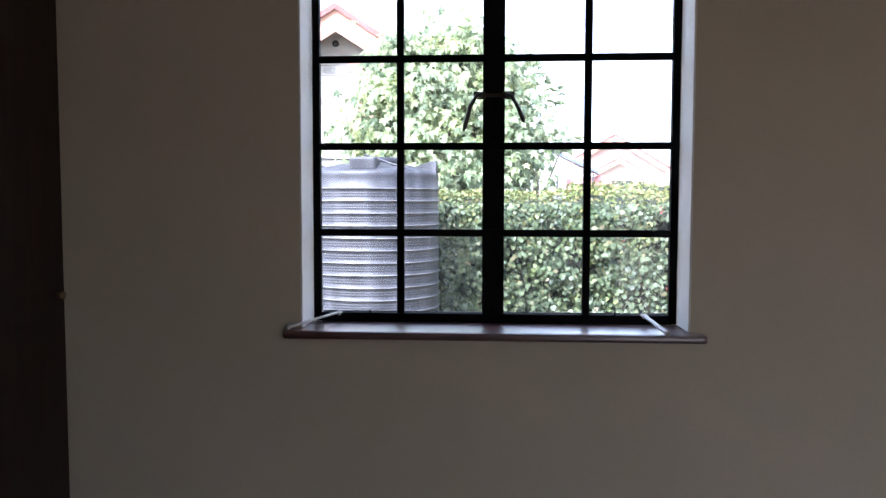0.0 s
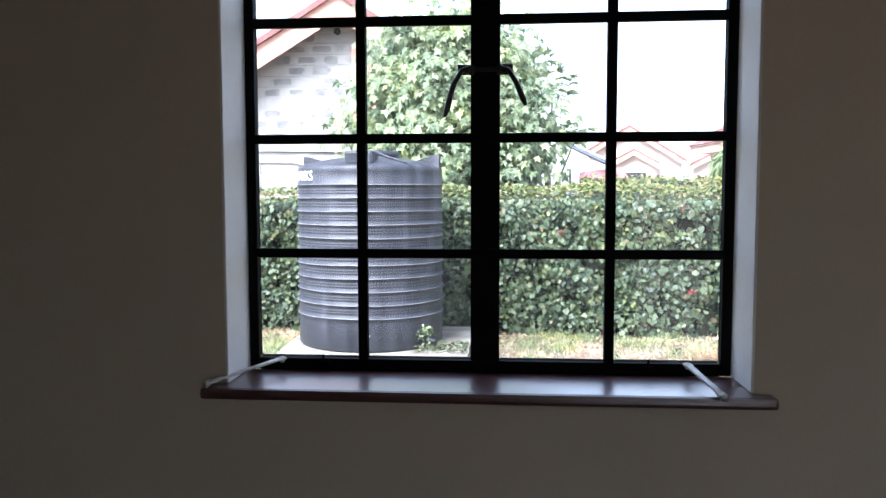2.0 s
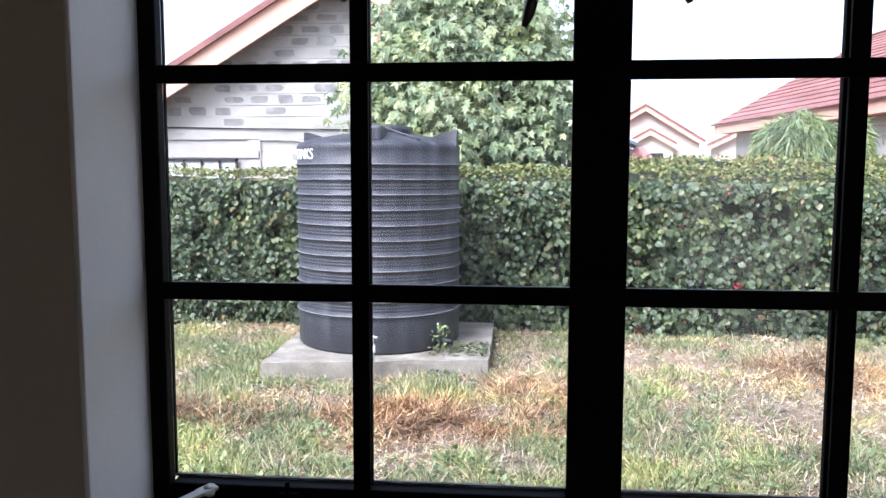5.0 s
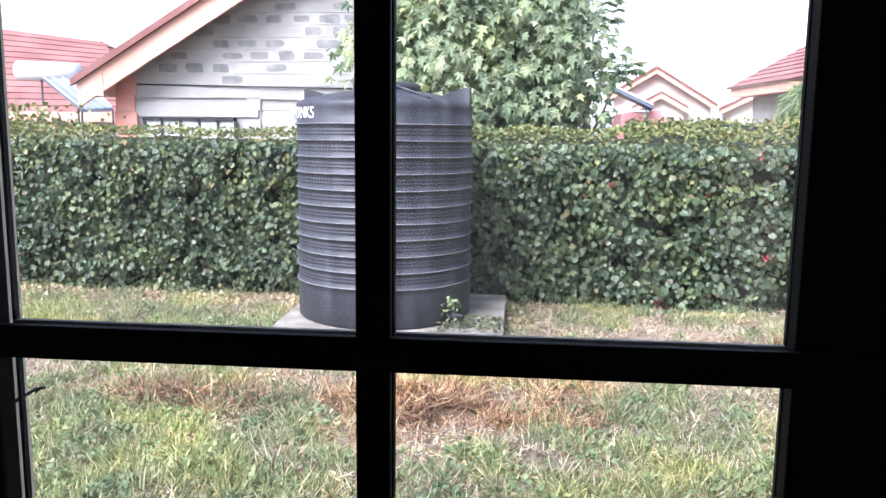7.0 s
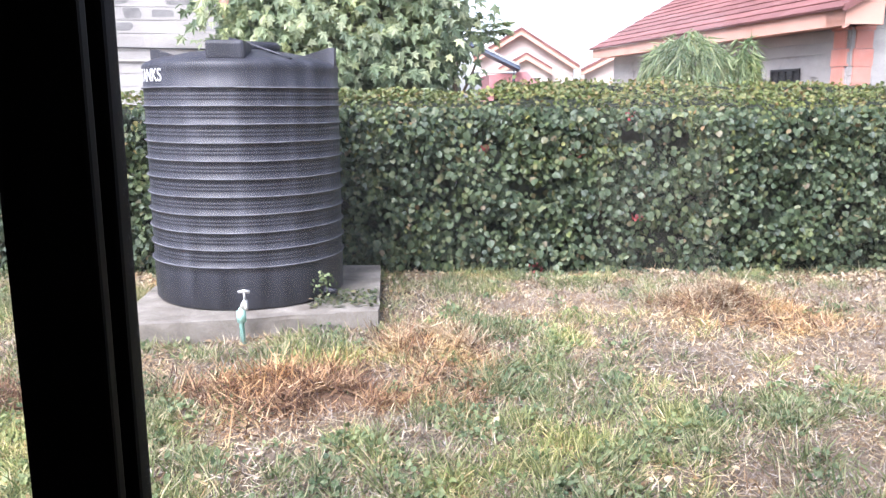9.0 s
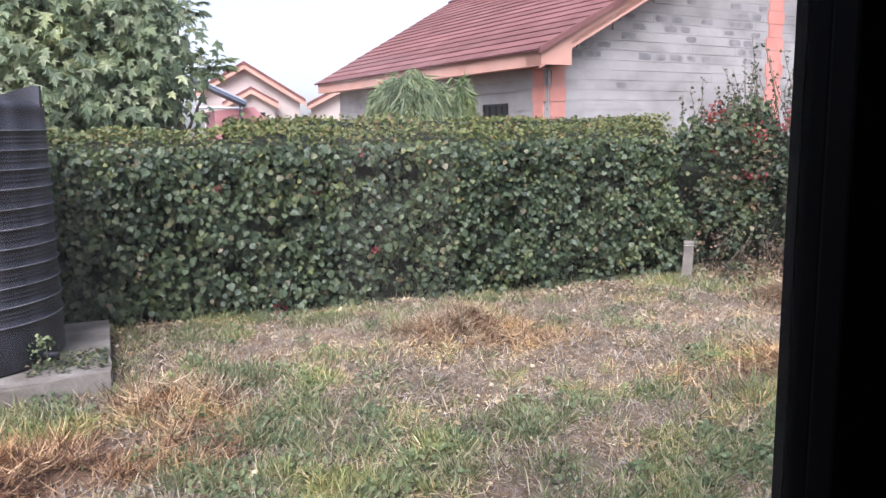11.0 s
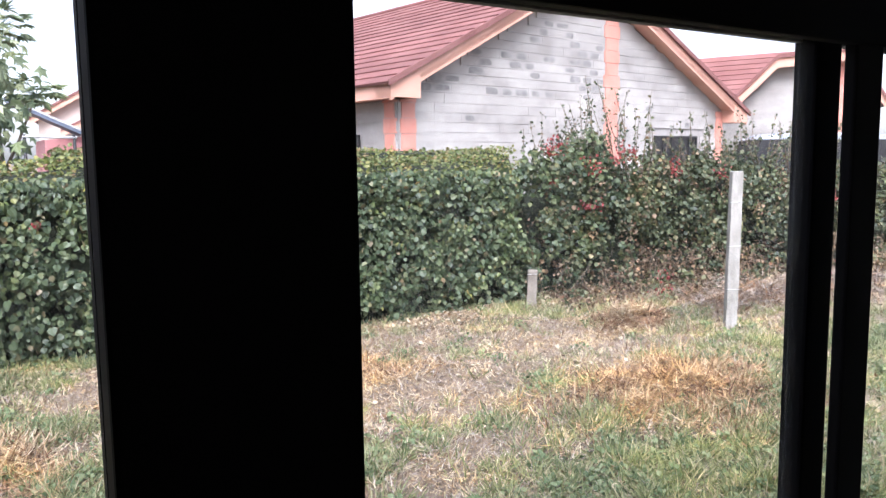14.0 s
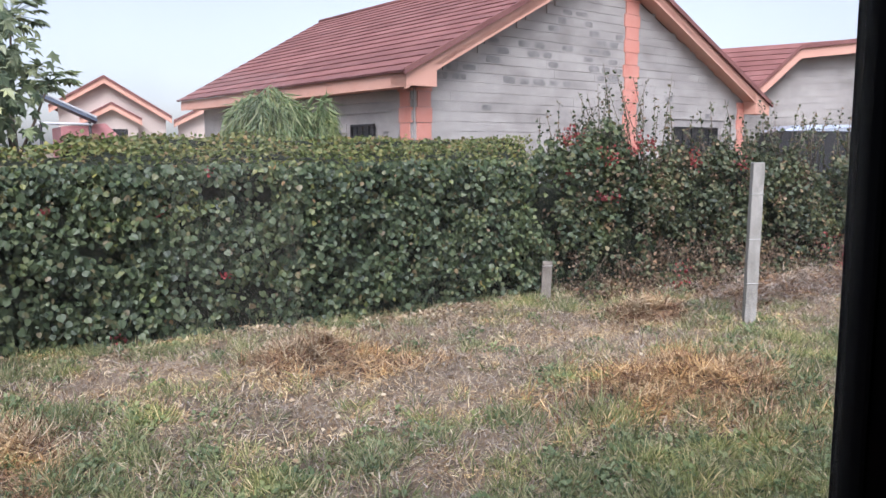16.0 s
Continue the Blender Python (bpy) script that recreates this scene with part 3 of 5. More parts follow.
TX, TY, TR = -1.35, 9.66, 0.855
TB = SZ + 0.004
tank = placed("water_tank", "large black ribbed plastic water tank", "water tank", "", (TX, TY, TB))
RIBS = [0.09 + 0.1465 * k for k in range(11)]
prof = [(0.0, TB), (TR - 0.03, TB), (TR - 0.012, TB + 0.02), (TR - 0.01, 0.02)]
for k, z in enumerate(RIBS):
    prof += [(TR - 0.010, z - 0.012), (TR + 0.001, z - 0.004), (TR + 0.001, z + 0.004), (TR - 0.012, z + 0.012)]
    if k < 10:
        for q in (0.045, 0.075, 0.105):
            prof += [(TR - 0.012, z + q - 0.009), (TR - 0.015, z + q - 0.003), (TR - 0.015, z + q + 0.003), (TR - 0.012, z + q + 0.009)]
prof += [(TR - 0.012, 1.70), (TR - 0.006, 1.735), (TR - 0.03, 1.765), (TR - 0.12, 1.80), (0.45, 1.86), (0.24, 1.885), (0.0, 1.89)]
lathe("shell", prof, TANK_BLACK, tank, sides=96, at=(TX, TY, 0))
# raised rings in a paler grey than the shell
for z in RIBS:
    vs, fs, n = [], [], 96
    for k in range(n):
        a = 2 * math.pi * k / n
        for r, dz in ((TR + 0.001, -0.006), (TR + 0.007, -0.0015), (TR + 0.007, 0.0025), (TR + 0.001, 0.006)):
            vs.append((TX + r * math.cos(a), TY + r * math.sin(a), z + dz + 0.002 * math.sin(3 * a + z * 9)))
    for k in range(n):
        for q in range(4):
            fs.append((4 * k + q, 4 * ((k + 1) % n) + q, 4 * ((k + 1) % n) + (q + 1) % 4, 4 * k + (q + 1) % 4))
    raw("rib", vs, fs, TANK_RIB_PALE, tank, "pale raised rib", True)
# manhole, inlet box and lifting ears on top
lathe("lid", [(0.0, 1.87), (0.26, 1.87), (0.27, 1.93), (0.25, 1.96), (0.0, 1.975)], TANK_BLACK, tank, "screwed black lid", 40, (TX + 0.05, TY + 0.15, 0))
bm = bmesh.new()
box_bm(bm, TX - 0.15, TX + 0.16, TY - 0.78, TY - 0.42, 1.76, 1.925, 0.03)
mesh_ob("inlet_box", bm, TANK_BLACK, tank, "raised inlet boss on the shoulder")
for a in (-12, 78, 168, 258 - 170):
    c = Vector((TX + math.cos(radians(a)) * (TR - 0.055), TY + math.sin(radians(a)) * (TR - 0.055), 1.75))
    bm = bmesh.new()
    mm = Matrix.Translation(c) @ Matrix.Rotation(radians(a), 4, "Z")
    vv = [bm.verts.new(mm @ Vector(p)) for p in ((-0.3, -0.03, 0.06), (0.05, -0.03, -0.02), (0.055, -0.03, 0.15), (0.0, -0.03, 0.15), (-0.3, 0.03, 0.06), (0.05, 0.03, -0.02), (0.055, 0.03, 0.15), (0.0, 0.03, 0.15))]
    for f in ((0, 1, 2, 3), (4, 7, 6, 5), (0, 4, 5, 1), (1, 5, 6, 2), (2, 6, 7, 3), (3, 7, 4, 0)):
        bm.faces.new([vv[i] for i in f])
    mesh_ob("lifting_ear", bm, TANK_BLACK, tank)
tube("top_strap", [(TX + math.cos(radians(a)) * r, TY + math.sin(radians(a)) * r, z) for a, r, z in ((95, 0.8, 1.79), (110, 0.45, 1.90), (200, 0.1, 1.985), (-70, 0.3, 1.93), (-50, 0.78, 1.79))], 0.012, TANK_BLACK, tank)
# white lettering round the shoulder
cu = bpy.data.curves.new("lettering", "FONT")
cu.body, cu.size, cu.extrude = "TANKS", 0.15, 0.002
tmp = new("lettering_source", cu)
bpy.context.view_layer.update()
me = bpy.data.meshes.new_from_object(tmp.evaluated_get(bpy.context.evaluated_depsgraph_get()))
bpy.data.objects.remove(tmp)
for v in me.vertices:
    a = radians(-133) + (v.co.x * 0.9 - 0.36) / TR
    r = TR - 0.009 + 0.003 + v.co.z
    v.co = (TX + r * math.cos(a), TY + r * math.sin(a), 1.605 + v.co.y * 1.0)
me.materials.append(LETTER_WHITE)
ob = new("lettering", me)
ob.parent = tank
ob["label"] = "white painted lettering"
tube("outlet_pipe", [(TX + 0.72, TY - 0.5, SZ + 0.09), (TX + 0.82, TY - 0.56, SZ + 0.09)], 0.025, TANK_BLACK, tank)

tap = placed("standpipe_tap", "garden tap on a faded green standpipe", "tap", "", (-1.24, 8.47, GZ))
tube("pipe", [(-1.235, 8.47, GZ - 0.02), (-1.235, 8.47, -0.19), (-1.225, 8.47, -0.16)], [0.03, 0.03, 0.028], PIPE_GREEN, tap)
tube("socket", [(-1.236, 8.47, -0.27), (-1.236, 8.47, -0.18)], [0.038, 0.038], PIPE_GREEN, tap)
tube("valve", [(-1.225, 8.47, -0.17), (-1.205, 8.46, -0.12), (-1.195, 8.45, -0.09)], [0.024, 0.028, 0.018], TAP_METAL, tap)
tube("spout", [(-1.2, 8.455, -0.11), (-1.185, 8.40, -0.115), (-1.18, 8.38, -0.15)], [0.018, 0.016, 0.015], TAP_METAL, tap)
tube("stem", [(-1.2, 8.455, -0.1), (-1.205, 8.455, -0.03)], 0.01, TAP_METAL, tap)
tube("handle", [(-1.25, 8.455, -0.025), (-1.205, 8.455, -0.018), (-1.16, 8.455, -0.025)], [0.012, 0.016, 0.012], TAP_METAL, tap)

# small weed growing beside the tank foot
weed = placed("plinth_weed", "small pale weed growing on the plinth", "weed", "", (-0.62, 9.05, SZ))
tube("stem", [(-0.62, 9.02, SZ - 0.01), (-0.6, 9.0, SZ + 0.14), (-0.61, 8.98, SZ + 0.24)], [0.005, 0.004, 0.003], WEED, weed)
n = 70
scatter("leaf_cluster", LEAF_V, LEAF_F, np.array([-0.61, 8.98, SZ + 0.22]) + rng.normal(size=(n, 3)) * (0.05, 0.03, 0.05), unit(n), unit(n), rng.uniform(0.02, 0.045, n), WEED, weed)["kind"] = "stuff"
n = 420
q = np.stack([rng.uniform(-0.75, -0.18, n), rng.uniform(8.85, 9.4, n), np.full(n, SZ)], 1)
q[:, 2] += rng.uniform(0.0, 0.05, n)
f = unit(n)
f[:, 2] = np.abs(f[:, 2]) * 0.5
scatter("creeper", LEAF_V, LEAF_F, q, f, unit(n) * 0.5 + (0, 0, 1), rng.uniform(0.02, 0.05, n), WILD_LEAF, weed)["kind"] = "stuff"

# --- clipped hedge ---
HX0, HX1 = -9.5, 6.95


def hedge_y(x):
    return 10.98 - 0.047 * (x + 3.0)


def hedge_hole(x, z):
    """How far the face falls back at the dark gaps."""
    return max(math.exp(-((x - a) / w_) ** 2 - ((z - c) / h_) ** 2) for a, c, w_, h_ in ((2.51, 1.09, 0.16, 0.10), (3.12, 1.0, 0.10, 0.08), (1.35, 0.55, 0.12, 0.07), (5.3, 0.6, 0.1, 0.12), (6.82, 0.75, 0.13, 0.6)))


def hedge_front(x, z):
    """Front face of the clipped hedge at x and height z."""
    over = max(0.0, z - 1.12)
    return hedge_y(x) + 0.10 * lump(x, 0, z, 1.1) + 0.09 * lump(x, 5, z, 3.2) + 0.05 * lump(x, 15, z, 7.0) + 0.3 * hedge_hole(x, z) + 1.1 * over * over - 0.05 * (z - GZ)


def hedge_top(x, back):
    return 1.32 - 0.035 * max(0.0, min(1.0, (-1.5 - x) / 1.5)) + 0.21 * min(1.0, back / 0.55) + 0.045 * lump(x, back, 2, 1.3) + 0.03 * lump(x, back, 7, 4)


hedge = placed("clipped_hedge", "clipped green hedge with glossy heart-shaped leaves", "hedge", "", (0, 11.3, GZ))
hx = np.arange(HX0, HX1 + 0.01, 0.12)
hz = [GZ - 0.03, GZ + 0.2, 0.1, 0.4, 0.7, 1.0, 1.2, 1.3]
vs, fs = [], []
for x in hx:
    row = [(x, hedge_front(x, z) + 0.17, z) for z in hz]
    row += [(x, hedge_y(x) + 0.25 + k * 0.22, hedge_top(x, 0.1 + k * 0.2) - 0.1) for k in range(5)]
    row += [(x, hedge_y(x) + 1.3, 0.6), (x, hedge_y(x) + 1.3, GZ - 0.03)]
    vs += row
k = len(row)
for i in range(len(hx) - 1):
    fs += [(i * k + j, i * k + j + 1, (i + 1) * k + j + 1, (i + 1) * k + j) for j in range(k - 1)]
fs += [tuple(range(k)), tuple(range(len(vs) - 1, len(vs) - k - 1, -1))]
# closed dark shell: the shade between the leaves is in its colour
raw("shade_core", vs, fs, HEDGE_CORE, hedge, "dark inner shell coloured as the shade behind the leaves", True)


def hedge_leaves(n, top, x0=HX0, x1=HX1):
    loc, nor = [], []
    while len(loc) < n:
        x = rng.uniform(x0, x1)
        if top:
            bk = rng.uniform(-0.02, 1.15)
            loc.append((x, hedge_y(x) + 0.12 + bk, hedge_top(x, bk) + rng.uniform(-0.05, 0.045)))
            nor.append((0, -0.35, 1))
        else:
            z = rng.uniform(GZ + 0.02, 1.38)
            thin = lump(x, 11, z, 2.3) + 0.5 * lump(x, 17, z, 6)
            if thin < -0.25 and rng.random() < 0.8:
                continue
            if hedge_hole(x, z) > 0.4:
                continue
            if z < GZ + 0.2 and rng.random() < 0.4:
                continue
            loc.append((x, hedge_front(x, z) + rng.uniform(-0.09, 0.15), z))
            nor.append((0, -1, 0.55 if z < 1.15 else 1.2))
    loc, nor = np.array(loc), np.array(nor, float)
    nor += rng.normal(size=(n, 3)) * 0.85
    fwd = np.array([0, -0.25, -1.0]) + rng.normal(size=(n, 3)) * 0.55
    if top:
        fwd = rng.normal(size=(n, 3)) * (1, 1, 0.4) + (0, -0.4, 0.1)
    return loc, fwd, nor


l, f, nn = hedge_leaves(44000, False)
scatter("leaves", HEART_V, HEART_F, l, f, nn, rng.uniform(0.034, 0.08, len(l)), HEDGE_LEAF, hedge)["kind"] = "stuff"
l, f, nn = hedge_leaves(12000, False)
l[:, 1] += rng.uniform(0.06, 0.14, len(l))
scatter("inner_leaves", HEART_V, HEART_F, l, f + rng.normal(size=f.shape) * 0.5, nn + rng.normal(size=nn.shape) * 0.6, rng.uniform(0.04, 0.09, len(l)), HEDGE_LEAF, hedge)["kind"] = "stuff"
l, f, nn = hedge_leaves(10500, True)
scatter("young_leaves", LEAF_V, LEAF_F, l, f, nn, rng.uniform(0.032, 0.065, len(l)), HEDGE_YOUNG, hedge, "yellow-green young leaves on top")["kind"] = "stuff"
l, f, nn = hedge_leaves(5200, False)
keep = (l[:, 2] > 0.9) | np.array([lump(a, 31, c, 1.6) > 0.22 for a, _, c in l])
scatter("young_leaves", LEAF_V, LEAF_F, l[keep], f[keep], nn[keep], rng.uniform(0.04, 0.08, keep.sum()), HEDGE_YOUNG, hedge)["kind"] = "stuff"
# single leaves that stand out at the nearest stretch
big = bpy.data.meshes.new("leaf")
big.from_pydata([tuple(0.095 * c for c in v) for v in HEART_V], [], HEART_F)
big.materials.append(HEDGE_LEAF)
l, f, nn = hedge_leaves(260, False, -0.2, 5.5)
for p, a, c in zip(l, f, nn):
    a, c = Vector(a).normalized(), Vector(c)
    s = a.cross(c).normalized()
    lf = new("leaf", big)
    lf.parent = hedge
    lf.matrix_basis = Matrix.Translation((p[0], p[1] - 0.03, p[2])) @ Matrix((s, a, s.cross(a))).transposed().to_4x4()


def bract_cluster(x, y, z, size, n=16, parent=None):
    t = placed("red_flower_cluster", "small cluster of red bougainvillea bracts", "flowers", "red flower clusters", (x, y, z))
    p = np.array([x, y, z]) + rng.normal(size=(n, 3)) * size * (1, 0.5, 0.7)
    scatter("bracts", LEAF_V, LEAF_F, p, unit(n), unit(n) + (0, -0.6, 0.2), rng.uniform(0.025, 0.05, n), RED_BRACT, t)
    return t


for x, z, s in ((1.53, GZ + 0.1, 0.04), (1.97, 0.91, 0.04), (0.97, 0.95, 0.03), (2.48, 1.3, 0.03), (2.6, 0.2, 0.025)):
    bract_cluster(x, hedge_front(x, z) - 0.05, z, s)

# --- unruly bougainvillea hedge beyond the fence posts ---


def wild_path(t):
    return Vector((7.0 + 10.5 * t, 10.35 - 1.5 * t, 0))


wild = placed("bougainvillea_hedge", "overgrown dull green bougainvillea with red flowers", "bush", "", (9.5, 10.4, GZ))


def wild_top(x):
    return 1.36 + 0.22 * lump(x, 3, 0, 1.0) + 0.12 * lump(x, 6, 0, 3.0) + 0.5 * math.exp(-((x - 7.9) / 0.9) ** 2) + 0.2 * math.exp(-((x - 10.6) / 0.9) ** 2)


vs, fs = [], []
for i in range(61):
    c = wild_path(i / 60)
    for j in range(9):
        a = math.pi * j / 8
        vs.append((c.x, c.y + 1.05 - math.cos(a) * (0.45 + 0.15 * lump(i * 0.4, j, 1, 0.8)), GZ - 0.03 + math.sin(a) * (wild_top(c.x) - GZ - 0.25) * min(1.0, 0.6 + 0.06 * i)))
for i in range(60):
    fs += [(i * 9 + j, i * 9 + j + 1, (i + 1) * 9 + j + 1, (i + 1) * 9 + j) for j in range(8)]
# dark arched shell, painted as the gloom inside the bush
raw("shade_core", vs, fs, HEDGE_CORE, wild, "dark inner shell coloured as shade inside the bush", True)
# leaf masses that overhang one another, thinner towards the ground
sets = {"green": ([], []), "glossy": ([], []), "dead": ([], [])}
for k in range(820):
    c = wild_path(rng.uniform(-0.03, 1))
    top = wild_top(c.x)
    z = -0.25 + (top + 0.22) * rng.random() ** 0.8
    r = rng.uniform(0.12, 0.27)
    cen = np.array([c.x, c.y + 0.32 + 0.35 * lump(c.x, 9, z, 0.9) + 0.45 * max(0, z - 0.9) ** 2 + rng.uniform(-0.14, 0.2), z])
    m_ = int(rng.uniform(34, 70) * (0.7 if z < 0.2 else 1))
    d = unit(m_)
    d[:, 1] = -np.abs(d[:, 1]) * 0.9 + 0.1
    if abs(cen[0] - 6.95) < 0.16 and 0.1 < z < 1.25:
        continue
    kind_ = "dead" if rng.random() < (0.65 if z < 0.15 else 0.08) else ("glossy" if c.x < 8.6 and rng.random() < 0.6 else "green")
    sets[kind_][0].append(cen + d * r * rng.uniform(0.65, 1.1, (m_, 1)))
    sets[kind_][1].append(d + (0, -0.3, 0.45))
# dead cuttings and low scrub thrown down along the foot
for k in range(230):
    c = wild_path(rng.uniform(0.0, 0.7))
    fx_, r = rng.random(), rng.uniform(0.1, 0.22)
    cen = np.array([c.x, c.y + 0.25 - 0.95 * fx_, GZ + 0.04 + (1 - fx_) * rng.uniform(0.05, 0.5)])
    m_ = int(rng.uniform(20, 44))
    kind_ = "dead" if rng.random() < 0.75 else "green"
    d = unit(m_)
    sets[kind_][0].append(cen + d * r * (1, 1, 0.6))
    sets[kind_][1].append(d + (0, -0.3, 0.5))
for kind_, mat, lo_, hi_ in (("green", WILD_LEAF, 0.035, 0.075), ("glossy", HEDGE_LEAF, 0.04, 0.085), ("dead", DEAD_LEAF, 0.025, 0.06)):
    loc, nor = np.concatenate(sets[kind_][0]), np.concatenate(sets[kind_][1])
    n = len(loc)
    scatter("leaves", LEAF_V if kind_ == "dead" else HEART_V, LEAF_F if kind_ == "dead" else HEART_F, loc, unit(n) + (0, -0.2, -0.7), nor + rng.normal(size=(n, 3)) * 0.5, rng.uniform(lo_, hi_, n), mat, wild)["kind"] = "stuff"
# bare grey stems showing through the lower part
bm = bmesh.new()
for k in range(110):
    c = wild_path(rng.uniform(0, 0.9))
    b0 = Vector((c.x, c.y + rng.uniform(-0.05, 0.5), ground_z(c.x, c.y) - 0.02))
    b1 = b0 + Vector((rng.normal() * 0.25, rng.normal() * 0.15 - 0.1, rng.uniform(0.35, 0.8)))
    tube_bm(bm, [b0, (b0 + b1) / 2 + Vector((rng.normal() * 0.08, rng.normal() * 0.05, 0.05)), b1], [0.006, 0.004, 0.002], 4)
mesh_ob("stems", bm, BARK, wild, "bare grey stems")["kind"] = "stuff"
# whippy shoots that rise out of it
for k in range(110):
    t = rng.uniform(0.0, 0.62)
    c = wild_path(t)
    h = rng.uniform(0.2, 0.7) * (1.7 if 0.05 < t < 0.24 else 1.0)
    base = Vector((c.x, c.y + rng.uniform(0.2, 0.8), rng.uniform(1.0, 1.35)))
    tip = base + Vector((rng.normal() * 0.22, rng.normal() * 0.15, 0.25 + h))
    midp = (base + tip) / 2 + Vector((rng.normal() * 0.06, 0, 0.05))
    tube("shoot", [base, midp, tip], [0.008, 0.006, 0.003], BARK, wild, sides=5)
    n = 24
    u = rng.uniform(0.25, 1, n)
    p = np.array([list(base * (1 - s) ** 2 + midp * 2 * s * (1 - s) + tip * s * s) for s in u]) + rng.normal(size=(n, 3)) * 0.02
    scatter("shoot_leaves", LEAF_V, LEAF_F, p, unit(n), unit(n), rng.uniform(0.03, 0.06, n), WILD_LEAF, wild)["kind"] = "stuff"
for x, dy, z, s in ((7.05, -0.1, 1.62, 0.1), (7.25, -0.05, 1.7, 0.08), (8.45, 0.05, 1.55, 0.11), (8.3, 0.0, 1.66, 0.08), (7.8, -0.12, 0.86, 0.08), (9.3, 0.0, 1.45, 0.08), (11.6, -0.3, 0.05, 0.12), (12.1, -0.45, -0.28, 0.15), (8.35, -0.7, -0.3, 0.1), (13.1, -0.2, 1.08, 0.12), (7.75, 0.0, 1.45, 0.08), (8.0, 0.1, 1.35, 0.07), (7.6, -0.15, 0.86, 0.06), (10.1, -0.1, 1.25, 0.08), (8.9, -0.25, -0.2, 0.1), (8.55, 0.0, 1.6, 0.05), (9.3, 0, 1.3, 0.06), (12.2, -0.3, 0.9, 0.07), (11.35, -0.81, -0.2, 0.08), (11.5, -0.75, -0.05, 0.07), (7.2, 0.1, 1.6, 0.06), (7.35, 0.2, 1.75, 0.06), (7.45, 0.0, 1.3, 0.05), (7.6, 0.2, 1.65, 0.07), (8.3, 0.1, 1.5, 0.05), (7.15, 0.0, 1.2, 0.05)):
    t = (x - 7.0) / 10.5
    bract_cluster(x, wild_path(t).y + 0.08 + dy, z, s, 24)


def fence_post(x, y, h, lean, label, material):
    p = thing("fence_post", label, "fence post", "concrete fence posts", (x, y, GZ))
    bm = bmesh.new()
    box_bm(bm, -0.065, 0.065, -0.06, 0.06, -0.06, h, 0.012)
    bmesh.ops.subdivide_edges(bm, edges=[e for e in bm.edges if e.calc_length() > 0.5], cuts=14)
    for v in bm.verts:
        v.co += Vector((lump(v.co.x, v.co.y, v.co.z, 5), lump(v.co.y, v.co.z, v.co.x, 5), 0)) * 0.009
        v.co.x += lean * v.co.z
    mesh_ob("shaft", bm, material, p)
    for z in (0.45, 0.95, 1.45):
        if z < h:
            tube("wire_staple", [(-0.07 + lean * z, -0.062, z), (0.07 + lean * z, -0.062, z + 0.004)], 0.004, TAP_METAL, p, sides=5)
    p.rotation_euler = (0, 0, radians(-38))
    return p


fence_post(7.77, 7.99, 1.80, 0.012, "pale weathered square concrete fence post", POST_CONCRETE)
fence_post(6.72, 10.3, 0.5, 0.03, "short concrete post half hidden by the hedge", CONCRETE)


# --- grass, straw and litter on the lawn ---
def lawn_points(n, keep, x0=-6.5, x1=12.5, y0=4.4, y1=11.0):
    out = []
    while len(out) < n:
        x, y = rng.uniform(x0, x1), y0 + (y1 - y0) * rng.random() ** 1.15
        if x > 7.8 + 2.4 * (y - 6.0) or x < -4.2 - 0.6 * (y - 7.0):
            continue
        if y > hedge_y(x) + 0.12 and x < 7:
            continue
        if -2.3 < x < -0.12 and 8.45 + 0.15 * (x + 2.3) < y < 10.7:
            continue
        if rng.random() < keep(x, y):
            out.append((x, y, ground_z(x, y)))
    return np.array(out)


GREEN_SPOTS = ((-0.92, 8.2, 0.4), (1.03, 8.46, 0.4), (1.13, 7.5, 0.4), (1.74, 6.75, 0.4), (2.49, 6.86, 0.3), (1.09, 6.5, 0.5), (0.29, 6.2, 0.5), (4.03, 6.96, 0.3), (4.3, 6.35, 0.3), (4.26, 5.5, 0.6), (0.83, 8.84, 0.5), (-2.44, 6.37, 1.0), (-3.23, 7.0, 0.5), (7.3, 7.4, 0.5), (8.5, 7.0, 0.7), (3.17, 6.93, 0.3), (1.82, 8.37, 0.2))
DRY_SPOTS = ((3.4, 8.2, 0.8), (2.87, 7.9, 0.5), (1.97, 8.6, 0.5), (3.0, 6.5, 0.3), (3.9, 7.7, 0.5), (2.2, 7.5, 0.4), (0.6, 7.0, 0.25), (5.4, 9.0, 0.9))


def greenness(x, y):
    g = 0.3 + 0.8 * lump(x, y, 0, 0.7) + 0.9 * lump(x, y, 9, 2.1) + 1.1 * lump(x, y, 4, 4.6)
    g += 0.6 * max(0.0, min(1.0, (6.6 - y) / 1.2)) - 0.3 * max(0.0, 1 - abs(y - 8.3) / 1.6) * (1 if x > 0.5 else 0.3)
    if x < -2.2:
        g += 0.25
    for spots, amount in ((GREEN_SPOTS, 0.6), (DRY_SPOTS, -0.75)):
        for a, c, r in spots:
            q_ = ((x - a) ** 2 + (y - c) ** 2) / (r * r)
            if q_ < 5:
                g += amount * math.exp(-q_)
    return g


def green_keep(x, y):
    return max(0.03, min(1.0, greenness(x, y)))


def dry_keep(x, y):
    return max(0.2, min(1.0, 1.15 - greenness(x, y)))


def lawn_clumps(n, keep, per, spread):
    """Points gathered round clump centres, with each centre repeated beside them."""
    cen = lawn_points(n, keep)
    cnt = rng.integers(per // 3, per, n)
    r = rng.uniform(0.4, 1.0, n) * spread
    out = np.repeat(cen, cnt, axis=0)
    mid_ = out.copy()
    out[:, :2] += rng.normal(size=(len(out), 2)) * np.repeat(r, cnt)[:, None]
    return out, mid_, np.repeat(r, cnt)


